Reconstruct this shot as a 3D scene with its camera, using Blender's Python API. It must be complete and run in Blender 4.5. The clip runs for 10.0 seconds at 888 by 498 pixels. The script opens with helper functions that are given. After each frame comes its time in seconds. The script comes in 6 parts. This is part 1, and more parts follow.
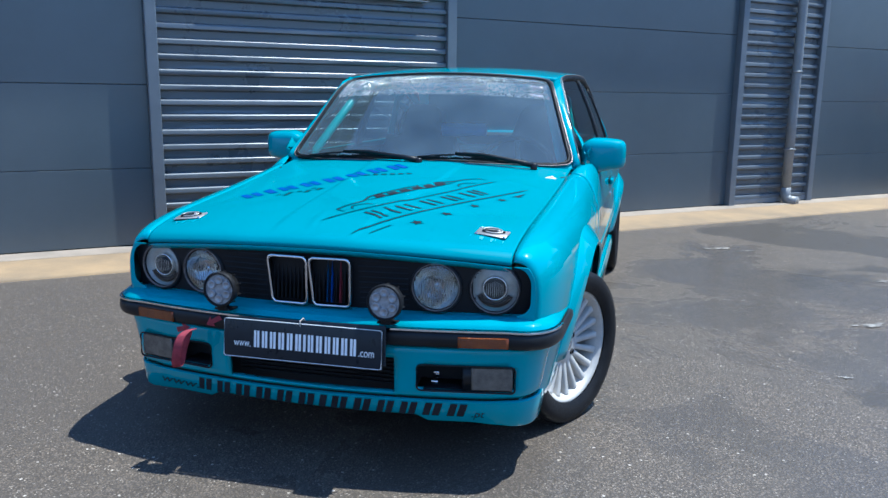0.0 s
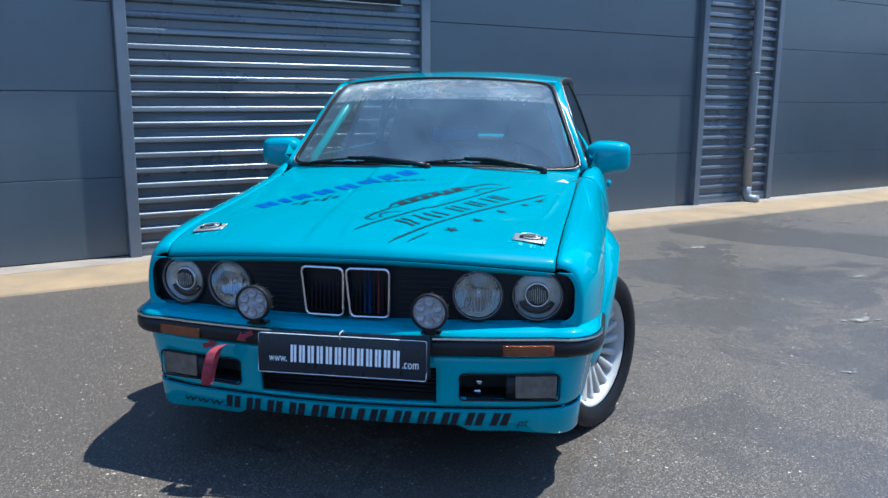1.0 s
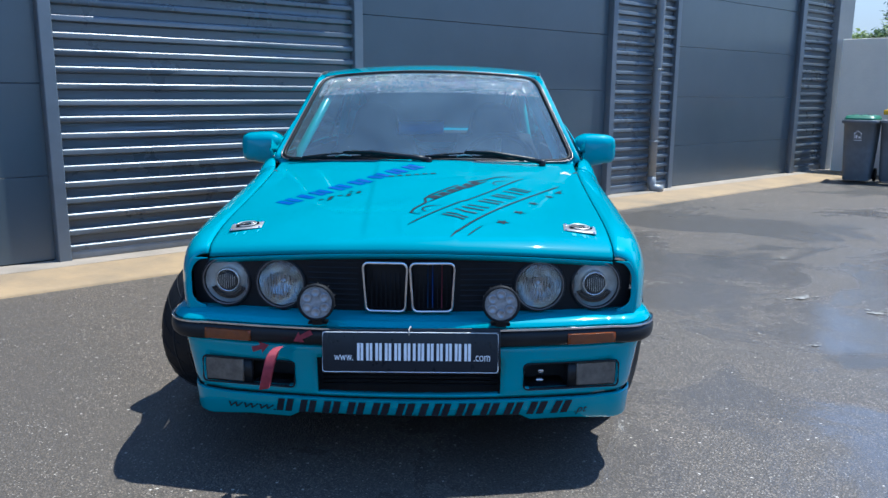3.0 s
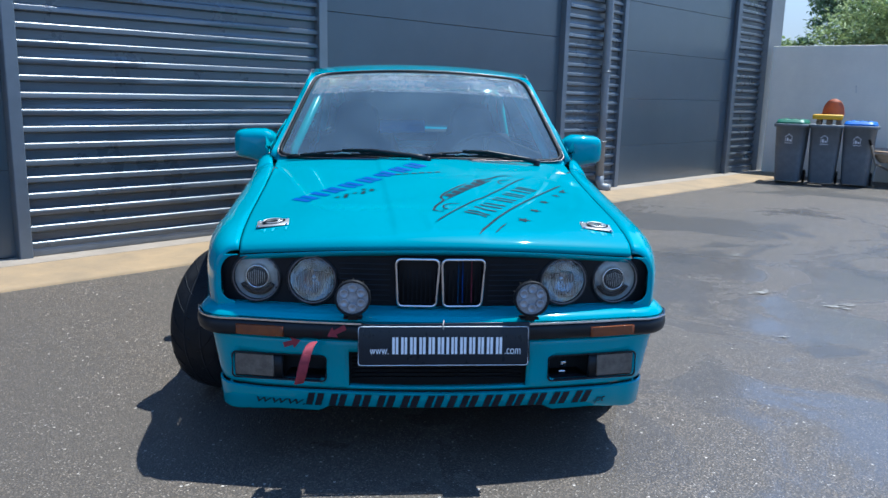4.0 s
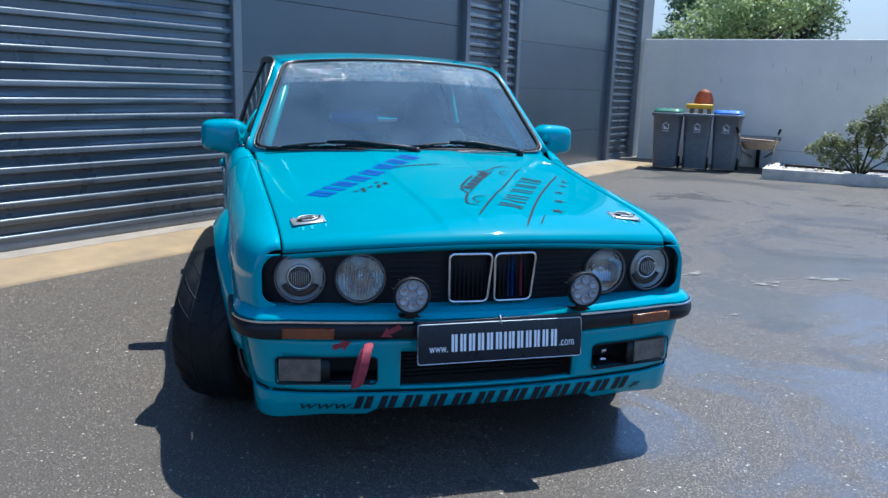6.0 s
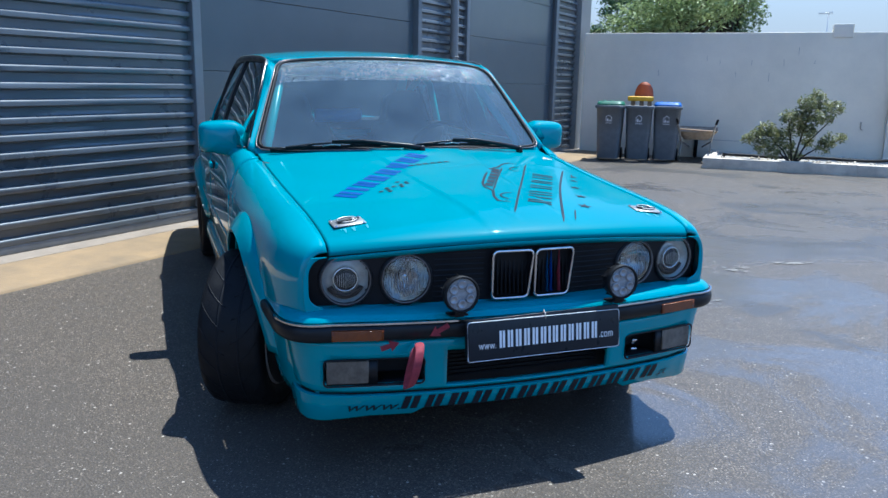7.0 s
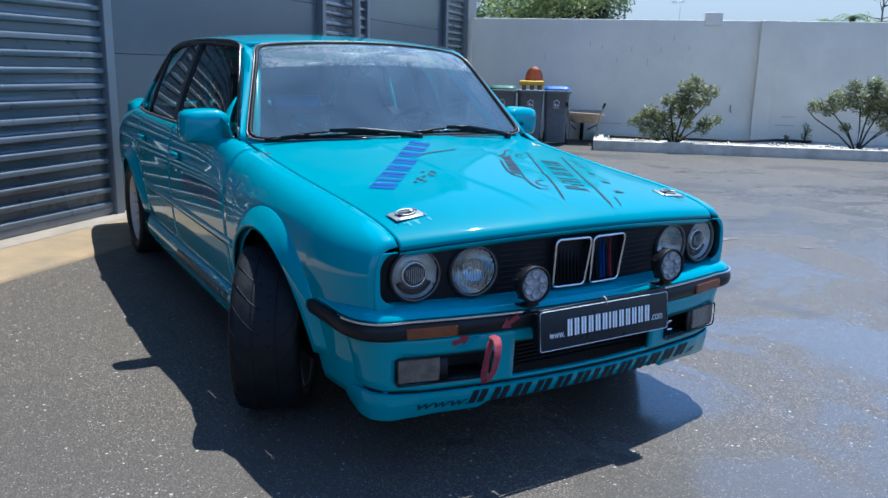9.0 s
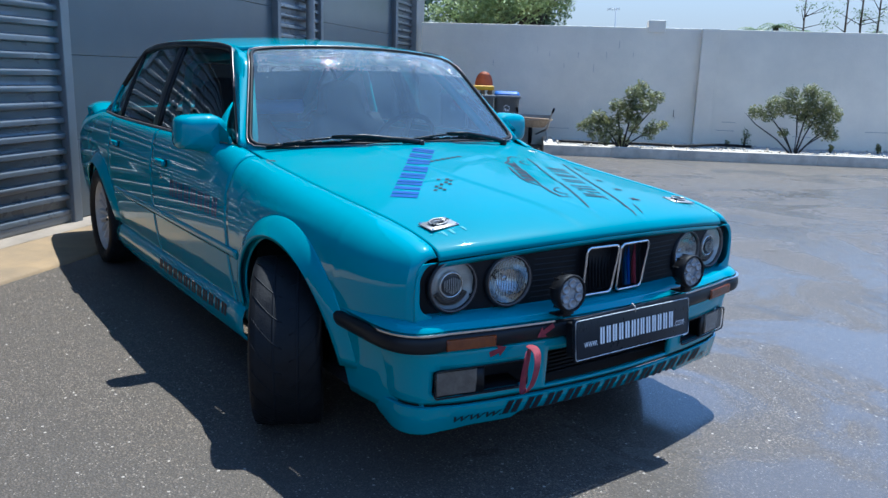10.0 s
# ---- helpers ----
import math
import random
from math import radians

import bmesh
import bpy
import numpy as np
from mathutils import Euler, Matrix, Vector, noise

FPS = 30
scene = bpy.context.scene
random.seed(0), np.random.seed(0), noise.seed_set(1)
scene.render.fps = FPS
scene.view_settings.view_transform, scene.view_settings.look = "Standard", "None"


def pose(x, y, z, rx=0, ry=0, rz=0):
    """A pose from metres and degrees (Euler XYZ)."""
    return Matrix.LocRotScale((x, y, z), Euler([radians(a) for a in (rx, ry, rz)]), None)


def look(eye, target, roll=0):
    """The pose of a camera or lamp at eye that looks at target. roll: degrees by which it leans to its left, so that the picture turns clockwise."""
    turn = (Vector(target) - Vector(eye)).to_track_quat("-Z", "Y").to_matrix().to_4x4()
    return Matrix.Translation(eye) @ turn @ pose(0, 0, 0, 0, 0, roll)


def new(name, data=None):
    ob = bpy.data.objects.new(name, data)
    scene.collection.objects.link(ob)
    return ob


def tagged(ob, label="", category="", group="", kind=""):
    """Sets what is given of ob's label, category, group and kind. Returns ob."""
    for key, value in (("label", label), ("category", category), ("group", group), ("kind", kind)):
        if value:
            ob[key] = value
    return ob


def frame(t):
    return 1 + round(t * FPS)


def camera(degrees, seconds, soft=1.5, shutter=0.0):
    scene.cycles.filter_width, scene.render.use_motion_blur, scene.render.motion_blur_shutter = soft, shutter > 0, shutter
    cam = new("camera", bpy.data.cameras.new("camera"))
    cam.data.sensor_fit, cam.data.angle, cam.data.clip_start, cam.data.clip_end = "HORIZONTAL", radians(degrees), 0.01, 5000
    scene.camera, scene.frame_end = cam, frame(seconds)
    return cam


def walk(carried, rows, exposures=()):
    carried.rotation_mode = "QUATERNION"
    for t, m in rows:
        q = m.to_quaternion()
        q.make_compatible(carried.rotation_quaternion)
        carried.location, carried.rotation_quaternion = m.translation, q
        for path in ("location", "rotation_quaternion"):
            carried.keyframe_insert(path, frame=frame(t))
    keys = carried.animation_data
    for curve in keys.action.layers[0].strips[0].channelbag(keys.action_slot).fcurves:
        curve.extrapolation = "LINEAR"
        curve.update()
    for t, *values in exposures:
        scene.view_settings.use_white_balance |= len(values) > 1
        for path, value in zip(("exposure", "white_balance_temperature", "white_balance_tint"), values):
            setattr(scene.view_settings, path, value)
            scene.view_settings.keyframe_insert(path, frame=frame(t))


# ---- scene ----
cam = camera(58.8, 10.0)
PATH = [
    (0, (0.965, -2.07, 1.151), (0.476, -0.168, 0.769), 0.7),
    (0.5, (0.812, -2.066, 1.156), (0.39, -0.147, 0.781), 0.5),
    (1, (0.684, -2.09, 1.153), (0.331, -0.157, 0.781), 0.2),
    (1.5, (0.539, -2.156, 1.169), (0.257, -0.211, 0.797), 0.0),
    (2, (0.426, -2.178, 1.161), (0.219, -0.225, 0.783), 0.1),
    (2.5, (0.285, -2.153, 1.146), (0.162, -0.194, 0.762), 0.2),
    (3.8, (-0.102, -2.201, 1.158), (0.011, -0.242, 0.772), 1.1),
    (4, (-0.165, -2.221, 1.158), (-0.016, -0.265, 0.769), 1.4),
    (4.5, (-0.299, -2.185, 1.149), (-0.055, -0.238, 0.762), 1.8),
    (5, (-0.434, -2.123, 1.146), (-0.098, -0.19, 0.756), 1.9),
    (5.5, (-0.561, -2.107, 1.144), (-0.139, -0.192, 0.749), 1.7),
    (5.7, (-0.625, -2.098, 1.151), (-0.171, -0.192, 0.749), 1.8),
    (6.8, (-0.974, -2.023, 1.146), (-0.333, -0.174, 0.733), 1.2),
    (7, (-1.041, -2.0, 1.156), (-0.367, -0.164, 0.74), 1.1),
    (7.5, (-1.155, -1.932, 1.147), (-0.4, -0.13, 0.72), 1.1),
    (8, (-1.312, -1.87, 1.153), (-0.475, -0.107, 0.716), 1.0),
    (8.5, (-1.44, -1.807, 1.153), (-0.527, -0.084, 0.708), 1.0),
    (9, (-1.546, -1.707, 1.154), (-0.559, -0.026, 0.706), 1.3),
    (9.5, (-1.643, -1.608, 1.152), (-0.586, 0.031, 0.708), 1.5),
    (10, (-1.765, -1.528, 1.157), (-0.637, 0.065, 0.722), 1.8),
]
walk(cam, [(t, look(eye, target, roll)) for t, eye, target, roll in PATH], [(0, 1.20, 5150, 2.5), (4, 1.15, 5150, 2.5), (10, 1.09, 5150, 2.5)])

# ---- world, sun and exposure ----
SUN = Vector((0.348, 0.158, 1.0)).normalized()
sky_world = bpy.data.worlds.new("daylight")
scene.world = sky_world
sky_world.use_nodes = True
sky_nodes = sky_world.node_tree
sky_tex = sky_nodes.nodes.new("ShaderNodeTexSky")
sky_tex.sky_type = "NISHITA"
sky_tex.sun_disc = False
sky_tex.sun_elevation = math.asin(SUN.z)
sky_tex.sun_rotation = math.atan2(SUN.x, SUN.y)
sky_tex.altitude = 2500
sky_tex.air_density, sky_tex.dust_density, sky_tex.ozone_density = 1.0, 0.25, 2.5
# summer haze: the sky pales to one even tone towards the horizon
sky_co, sky_sep, sky_up, sky_mix = (sky_nodes.nodes.new("ShaderNode" + k) for k in ("TexCoord", "SeparateXYZ", "MapRange", "Mix"))
sky_up.interpolation_type = "SMOOTHSTEP"
sky_up.inputs[1].default_value, sky_up.inputs[2].default_value = 0.04, 0.42
sky_mix.data_type = "RGBA"
sky_mix.inputs[6].default_value = (1.70, 1.78, 1.86, 1)
sky_nodes.links.new(sky_co.outputs["Generated"], sky_sep.inputs[0])
sky_nodes.links.new(sky_sep.outputs[2], sky_up.inputs[0])
sky_nodes.links.new(sky_up.outputs[0], sky_mix.inputs[0])
sky_nodes.links.new(sky_tex.outputs[0], sky_mix.inputs[7])
sky_nodes.links.new(sky_mix.outputs[2], sky_nodes.nodes["Background"].inputs[0])
sky_nodes.nodes["Background"].inputs[1].default_value = 0.166
sun_data = bpy.data.lights.new("sun", "SUN")
sun_data.energy, sun_data.angle, sun_data.color = 4.05, radians(0.53), (1.0, 0.9, 0.76)
sun = new("sun", sun_data)
sun.matrix_world = look(SUN * 60, (0, 0, 0))

# ---- materials ----
def material(name, color, rough=0.5, metal=0.0, other=None, scale=8.0, bump=0.0, bump_scale=60.0, coat=0.0, rough_var=0.0, spec=0.5, coat_rough=0.04):
    """A surface with colour that wanders between two tones, uneven gloss and fine relief."""
    m = bpy.data.materials.new(name)
    m.use_nodes = True
    nt = m.node_tree
    b = nt.nodes["Principled BSDF"]
    b.inputs["Base Color"].default_value = (*color, 1)
    b.inputs["Roughness"].default_value = rough
    b.inputs["Metallic"].default_value = metal
    b.inputs["Specular IOR Level"].default_value = spec
    b.inputs["Coat Weight"].default_value = coat
    b.inputs["Coat Roughness"].default_value = coat_rough
    co = nt.nodes.new("ShaderNodeTexCoord")
    if other or rough_var:
        n = nt.nodes.new("ShaderNodeTexNoise")
        n.inputs["Scale"].default_value = scale
        n.inputs["Detail"].default_value = 6
        n.inputs["Roughness"].default_value = 0.65
        nt.links.new(co.outputs["Object"], n.inputs["Vector"])
        if other:
            r = nt.nodes.new("ShaderNodeValToRGB")
            r.color_ramp.elements[0].position, r.color_ramp.elements[1].position = 0.35, 0.68
            r.color_ramp.elements[0].color, r.color_ramp.elements[1].color = (*color, 1), (*other, 1)
            nt.links.new(n.outputs["Fac"], r.inputs["Fac"])
            nt.links.new(r.outputs["Color"], b.inputs["Base Color"])
        if rough_var:
            mr = nt.nodes.new("ShaderNodeMapRange")
            mr.inputs[1].default_value, mr.inputs[2].default_value = 0.3, 0.7
            mr.inputs[3].default_value, mr.inputs[4].default_value = max(0.02, rough - rough_var), rough + rough_var
            nt.links.new(n.outputs["Fac"], mr.inputs[0])
            nt.links.new(mr.outputs[0], b.inputs["Roughness"])
    if bump:
        f = nt.nodes.new("ShaderNodeTexNoise")
        f.inputs["Scale"].default_value = bump_scale
        f.inputs["Detail"].default_value = 4
        nt.links.new(co.outputs["Object"], f.inputs["Vector"])
        bp = nt.nodes.new("ShaderNodeBump")
        bp.inputs["Strength"].default_value = bump
        bp.inputs["Distance"].default_value = 0.01
        nt.links.new(f.outputs["Fac"], bp.inputs["Height"])
        nt.links.new(bp.outputs["Normal"], b.inputs["Normal"])
    return m


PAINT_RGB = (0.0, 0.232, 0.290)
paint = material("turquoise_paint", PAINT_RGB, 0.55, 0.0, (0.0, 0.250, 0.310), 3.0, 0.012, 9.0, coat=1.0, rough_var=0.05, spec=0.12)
# bonnet copy of the body paint: full sun offset in a darker colour, less coat
bonnet_paint = material("turquoise_paint_sun_toned", (0.0, 0.180, 0.224), 0.55, 0.0, (0.0, 0.200, 0.247), 3.0, 0.02, 7.0, coat=0.4, rough_var=0.05, spec=0.12)
black_trim = material("black_trim_plastic", (0.008, 0.009, 0.011), 0.36, 0, (0.014, 0.015, 0.017), 12, 0.03, 200, rough_var=0.08, spec=0.22)
fascia_black = material("matt_black_panel", (0.007, 0.008, 0.010), 0.55, 0, (0.010, 0.011, 0.014), 15, 0.02, 150, spec=0.2)
rubber = material("black_rubber", (0.008, 0.008, 0.009), 0.5, 0, (0.014, 0.014, 0.015), 25, 0.12, 120, rough_var=0.12, spec=0.15)
trim_satin = material("dull_bright_trim", (0.24, 0.205, 0.195), 0.36, 0.6, (0.13, 0.115, 0.11), 30, 0.0, rough_var=0.1)
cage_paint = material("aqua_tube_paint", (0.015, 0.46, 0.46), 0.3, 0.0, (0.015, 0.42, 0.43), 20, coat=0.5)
dark_inside = material("dark_interior", (0.012, 0.013, 0.015), 0.8, 0, (0.02, 0.02, 0.022), 9)
seat_cloth = material("dark_seat_cloth", (0.015, 0.016, 0.02), 0.9, 0, (0.024, 0.025, 0.03), 30, 0.2, 300)
chrome = material("worn_chrome", (0.75, 0.76, 0.78), 0.14, 1.0, (0.55, 0.56, 0.58), 20, 0.0, rough_var=0.08)
steel = material("polished_steel", (0.62, 0.62, 0.60), 0.34, 0.7, (0.42, 0.41, 0.39), 60, rough_var=0.12)
white_wheel = material("white_wheel_paint", (0.46, 0.44, 0.405), 0.38, 0, (0.36, 0.345, 0.32), 14, rough_var=0.1)
amber = material("amber_lens", (0.17, 0.038, 0.004), 0.16, 0, (0.11, 0.024, 0.004), 40, 0.25, 400)
red_strap = material("faded_red_webbing", (0.27, 0.028, 0.045), 0.75, 0, (0.17, 0.016, 0.03), 60, 0.3, 500)
decal_black = material("black_vinyl", (0.008, 0.010, 0.015), 0.5, 0, (0.016, 0.019, 0.026), 30, spec=0.25)
decal_blue = material("blue_vinyl", (0.004, 0.045, 0.23), 0.4, 0, (0.006, 0.06, 0.27), 30, spec=0.3)
# blue vinyl with the doors' shade mixed in; also a navy grille bar
decal_navy_shade = material("navy_vinyl_shade", (0.003, 0.05, 0.13), 0.4, 0, (0.004, 0.06, 0.16), 30, coat=1.0)
plate_white = material("white_print", (0.78, 0.79, 0.8), 0.4, 0, (0.7, 0.71, 0.73), 40)
plate_black = material("black_plate_plastic", (0.009, 0.013, 0.019), 0.3, 0, (0.012, 0.017, 0.025), 20, rough_var=0.05, spec=0.25)
reflector = material("lamp_reflector", (0.50, 0.49, 0.46), 0.3, 0.45, (0.36, 0.355, 0.33), 30, 0.15, 40)
mirror_bowl = material("silvered_bowl", (0.62, 0.61, 0.58), 0.1, 1.0, (0.42, 0.41, 0.39), 25, 0.3, 40)
led_cup_mat = material("led_cup", (0.36, 0.36, 0.37), 0.3, 0.4, (0.2, 0.2, 0.21), 60)
led_body = material("led_lamp_lens", (0.3, 0.31, 0.33), 0.2, 0.1, (0.17, 0.18, 0.2), 60, 0.2, 150, coat=0.5)
fog_lens = material("dusty_fog_lens", (0.075, 0.07, 0.062), 0.22, 0.2, (0.13, 0.12, 0.105), 35, 0.2, 120, coat=0.5)
blue_cloth = material("blue_panel", (0.05, 0.27, 0.9), 0.5, 0, (0.04, 0.22, 0.8), 10)


def glass(name, tint, shine=0.05, dust_haze=0.0, rough=0.004, film=(0.32, 0.48, 0.57)):
    """A thin pane: light goes straight through, and the sky mirrors in it as in real glass."""
    m = bpy.data.materials.new(name)
    m.use_nodes = True
    nt = m.node_tree
    nt.nodes.remove(nt.nodes["Principled BSDF"])
    out = nt.nodes["Material Output"]
    tr, gl, lw, pw, fr, mx = (nt.nodes.new("ShaderNode" + k) for k in ("BsdfTransparent", "BsdfGlossy", "LayerWeight", "Math", "MapRange", "MixShader"))
    tr.inputs[0].default_value = (*tint, 1)
    gl.inputs["Roughness"].default_value = rough
    lw.inputs[0].default_value = 0.5
    pw.operation = "POWER"
    pw.inputs[1].default_value = 4.5
    fr.inputs[3].default_value, fr.inputs[4].default_value = shine, 1.0
    nt.links.new(lw.outputs["Facing"], pw.inputs[0])
    nt.links.new(pw.outputs[0], fr.inputs[0])
    nt.links.new(fr.outputs[0], mx.inputs[0])
    nt.links.new(tr.outputs[0], mx.inputs[1])
    nt.links.new(gl.outputs[0], mx.inputs[2])
    # diffuse film: dirt on the pane plus haze painted by its colour
    if dust_haze:
        n, mr, df, mx2, co = (nt.nodes.new("ShaderNode" + k) for k in ("TexNoise", "MapRange", "BsdfDiffuse", "MixShader", "TexCoord"))
        n.inputs["Scale"].default_value, n.inputs["Detail"].default_value = 4.0, 6
        mr.inputs[1].default_value, mr.inputs[2].default_value, mr.inputs[3].default_value, mr.inputs[4].default_value = 0.3, 0.7, dust_haze * 0.6, dust_haze * 1.4
        df.inputs[0].default_value = (*film, 1)
        nt.links.new(co.outputs["Object"], n.inputs["Vector"])
        nt.links.new(n.outputs["Fac"], mr.inputs[0])
        nt.links.new(mr.outputs[0], mx2.inputs[0])
        nt.links.new(mx.outputs[0], mx2.inputs[1])
        nt.links.new(df.outputs[0], mx2.inputs[2])
        mx = mx2
    nt.links.new(mx.outputs[0], out.inputs[0])
    return m


# bluish film carries the sky's haze along with wet dirt
windscreen_glass = glass("windscreen_glass", (0.40, 0.53, 0.58), 0.12, 0.14, 0.004, (0.30, 0.41, 0.47))
side_glass = glass("side_window_glass", (0.42, 0.48, 0.50), 0.10)
rear_glass = glass("dark_rear_glass", (0.07, 0.09, 0.1), 0.06)
lens_glass = glass("headlamp_glass", (0.85, 0.88, 0.9), 0.05)
# whitish film stands in for the drops' sparkle in the sun
water_drop = glass("water_drop", (0.6, 0.68, 0.7), 0.25, 0.3, 0.12, (0.5, 0.56, 0.57))

cladding = material("blue_grey_sheet_metal", (0.116, 0.128, 0.138), 0.30, 0.15, (0.141, 0.154, 0.165), 2.5, 0.012, 14, rough_var=0.06, spec=0.5)
door_panel = material("dark_blue_grey_panel", (0.070, 0.090, 0.104), 0.26, 0.1, (0.083, 0.105, 0.120), 1.2, 0.01, 180, rough_var=0.015, coat=0.5, coat_rough=0.3)
trim_metal = material("blue_grey_trim", (0.135, 0.152, 0.168), 0.42, 0.2, (0.16, 0.178, 0.195), 5, 0.02, 60, rough_var=0.06)
pipe_metal = material("grey_downpipe", (0.20, 0.207, 0.207), 0.45, 0.1, (0.24, 0.247, 0.247), 8, rough_var=0.08)
kerb_stone = material("ochre_concrete_strip", (0.31, 0.212, 0.112), 0.85, 0, (0.20, 0.145, 0.088), 2.2, 0.25, 90)
strip_pale = material("pale_concrete_strip", (0.30, 0.245, 0.19), 0.85, 0, (0.2, 0.165, 0.13), 3.0, 0.25, 90)
kerb_white = material("white_painted_kerb", (0.64, 0.555, 0.44), 0.8, 0, (0.44, 0.375, 0.30), 6, 0.2, 60)
white_wall = material("white_rendered_wall", (0.85, 0.762, 0.618), 0.85, 0, (0.70, 0.63, 0.515), 0.7, 0.3, 30)
gravel_mat = material("pale_gravel", (0.52, 0.475, 0.42), 0.95, 0, (0.26, 0.24, 0.215), 45, 0.8, 60)
bin_grey = material("grey_bin_plastic", (0.10, 0.11, 0.12), 0.5, 0, (0.13, 0.14, 0.15), 9, 0.05, 120)
bin_green = material("green_lid_plastic", (0.02, 0.13, 0.075), 0.45, 0, (0.03, 0.15, 0.09), 12)
bin_blue = material("blue_lid_plastic", (0.015, 0.12, 0.45), 0.45, 0, (0.02, 0.14, 0.5), 12)
yellow_plastic = material("yellow_plastic", (0.75, 0.42, 0.01), 0.45, 0, (0.68, 0.36, 0.01), 12)
orange_plastic = material("faded_orange_plastic", (0.42, 0.10, 0.03), 0.55, 0, (0.34, 0.08, 0.03), 12)
wood = material("weathered_wood", (0.3, 0.2, 0.12), 0.75, 0, (0.2, 0.13, 0.08), 14, 0.3, 80)
rust = material("dull_barrow_metal", (0.38, 0.3, 0.22), 0.6, 0.1, (0.24, 0.18, 0.12), 20, 0.2, 90)
barrow_tube = material("pale_worn_tube", (0.42, 0.38, 0.33), 0.5, 0.1, (0.28, 0.25, 0.21), 25, rough_var=0.1)
bark = material("bark", (0.06, 0.047, 0.035), 0.9, 0, (0.035, 0.028, 0.02), 18, 0.6, 50)

# ---- mesh helpers ----
def part(name, bm, mat, parent=None, label="", smooth=True, solid=0.0, bevel=0.0, at=None, crisp=False):
    """Links a bmesh as one object, as a part when a parent is given."""
    me = bpy.data.meshes.new(name)
    bmesh.ops.recalc_face_normals(bm, faces=bm.faces)
    bm.to_mesh(me)
    bm.free()
    for poly in me.polygons:
        poly.use_smooth = smooth
    me.materials.append(mat)
    ob = new(name, me)
    if at is not None:
        ob.matrix_world = at
    if parent is not None:
        ob.parent = parent
    if solid:
        s = ob.modifiers.new("thickness", "SOLIDIFY")
        s.thickness, s.offset = solid, -1
    if bevel:
        s = ob.modifiers.new("edge", "BEVEL")
        s.width, s.segments, s.limit_method, s.angle_limit = bevel, 2, "ANGLE", radians(40)
    if smooth and (solid or bevel or crisp):
        me.set_sharp_from_angle(angle=radians(40))
    if label:
        ob["label"] = label
    return ob


def thing(name, label, category, at=None, group="", kind=""):
    ob = new(name)
    ob.empty_display_size = 0.2
    if at is not None:
        ob.matrix_world = at
    return tagged(ob, label, category, group, kind)


def lin(a, b, n):
    return [a + (b - a) * i / (n - 1) for i in range(n)]


def grid(f, us, vs, keep=None, bm=None):
    bm = bm or bmesh.new()
    rows = [[bm.verts.new(f(u, v)) for v in vs] for u in us]
    for i in range(len(us) - 1):
        for j in range(len(vs) - 1):
            if keep is None or keep((us[i] + us[i + 1]) / 2, (vs[j] + vs[j + 1]) / 2):
                bm.faces.new((rows[i][j], rows[i + 1][j], rows[i + 1][j + 1], rows[i][j + 1]))
    loose = [v for v in bm.verts if not v.link_faces]
    if keep is not None and loose:
        bmesh.ops.delete(bm, geom=loose, context="VERTS")
    return bm


def box(sx, sy, sz, m=None, bm=None, bevel=0.0, segments=2):
    """A box with rounded edges, centred on m."""
    bm = bm or bmesh.new()
    made = bmesh.ops.create_cube(bm, size=1.0)["verts"]
    bmesh.ops.scale(bm, vec=(sx, sy, sz), verts=made)
    if bevel:
        edges = list({e for v in made for e in v.link_edges})
        got = bmesh.ops.bevel(bm, geom=edges, offset=bevel, segments=segments, profile=0.5, affect="EDGES")
        made = list({v for f in got["faces"] for v in f.verts} | {v for v in made if v.is_valid})
    if m is not None:
        bmesh.ops.transform(bm, matrix=m, verts=made)
    return bm


def tube(path, r, n=10, bm=None, closed=False):
    """A round bar along a line of places; r may be a number or one radius for each place."""
    bm = bm or bmesh.new()
    path = [Vector(p) for p in path]
    rings = []
    up = Vector((0, 0, 1))
    for i, p in enumerate(path):
        a = path[i - 1] if (i or closed) else path[i]
        b = path[(i + 1) % len(path)] if (i + 1 < len(path) or closed) else path[i]
        d = (b - a).normalized()
        s = d.cross(up)
        s = s.normalized() if s.length > 1e-3 else Vector((1, 0, 0))
        t = s.cross(d)
        rr = r[i] if isinstance(r, (list, tuple)) else r
        rings.append([bm.verts.new(p + rr * (math.cos(q) * s + math.sin(q) * t)) for q in (2 * math.pi * k / n for k in range(n))])
    for i in range(len(rings) - (0 if closed else 1)):
        a, b = rings[i], rings[(i + 1) % len(rings)]
        for k in range(n):
            bm.faces.new((a[k], a[(k + 1) % n], b[(k + 1) % n], b[k]))
    if not closed:
        bm.faces.new(rings[0][::-1])
        bm.faces.new(rings[-1])
    return bm


def lathe(profile, n=32, m=None, bm=None):
    """Turns a profile of (radius, height) round z."""
    bm = bm or bmesh.new()
    rings, made = [], []
    for r, h in profile:
        if r < 1e-5:
            ring = [bm.verts.new((0, 0, h))]
        else:
            ring = [bm.verts.new((r * math.cos(2 * math.pi * k / n), r * math.sin(2 * math.pi * k / n), h)) for k in range(n)]
        rings.append(ring)
        made += ring
    for a, b in zip(rings, rings[1:]):
        for k in range(n):
            l = (k + 1) % n
            if len(a) == 1:
                bm.faces.new((a[0], b[k], b[l]))
            elif len(b) == 1:
                bm.faces.new((a[k], b[0], a[l]))
            else:
                bm.faces.new((a[k], b[k], b[l], a[l]))
    if m is not None:
        bmesh.ops.transform(bm, matrix=m, verts=made)
    return bm


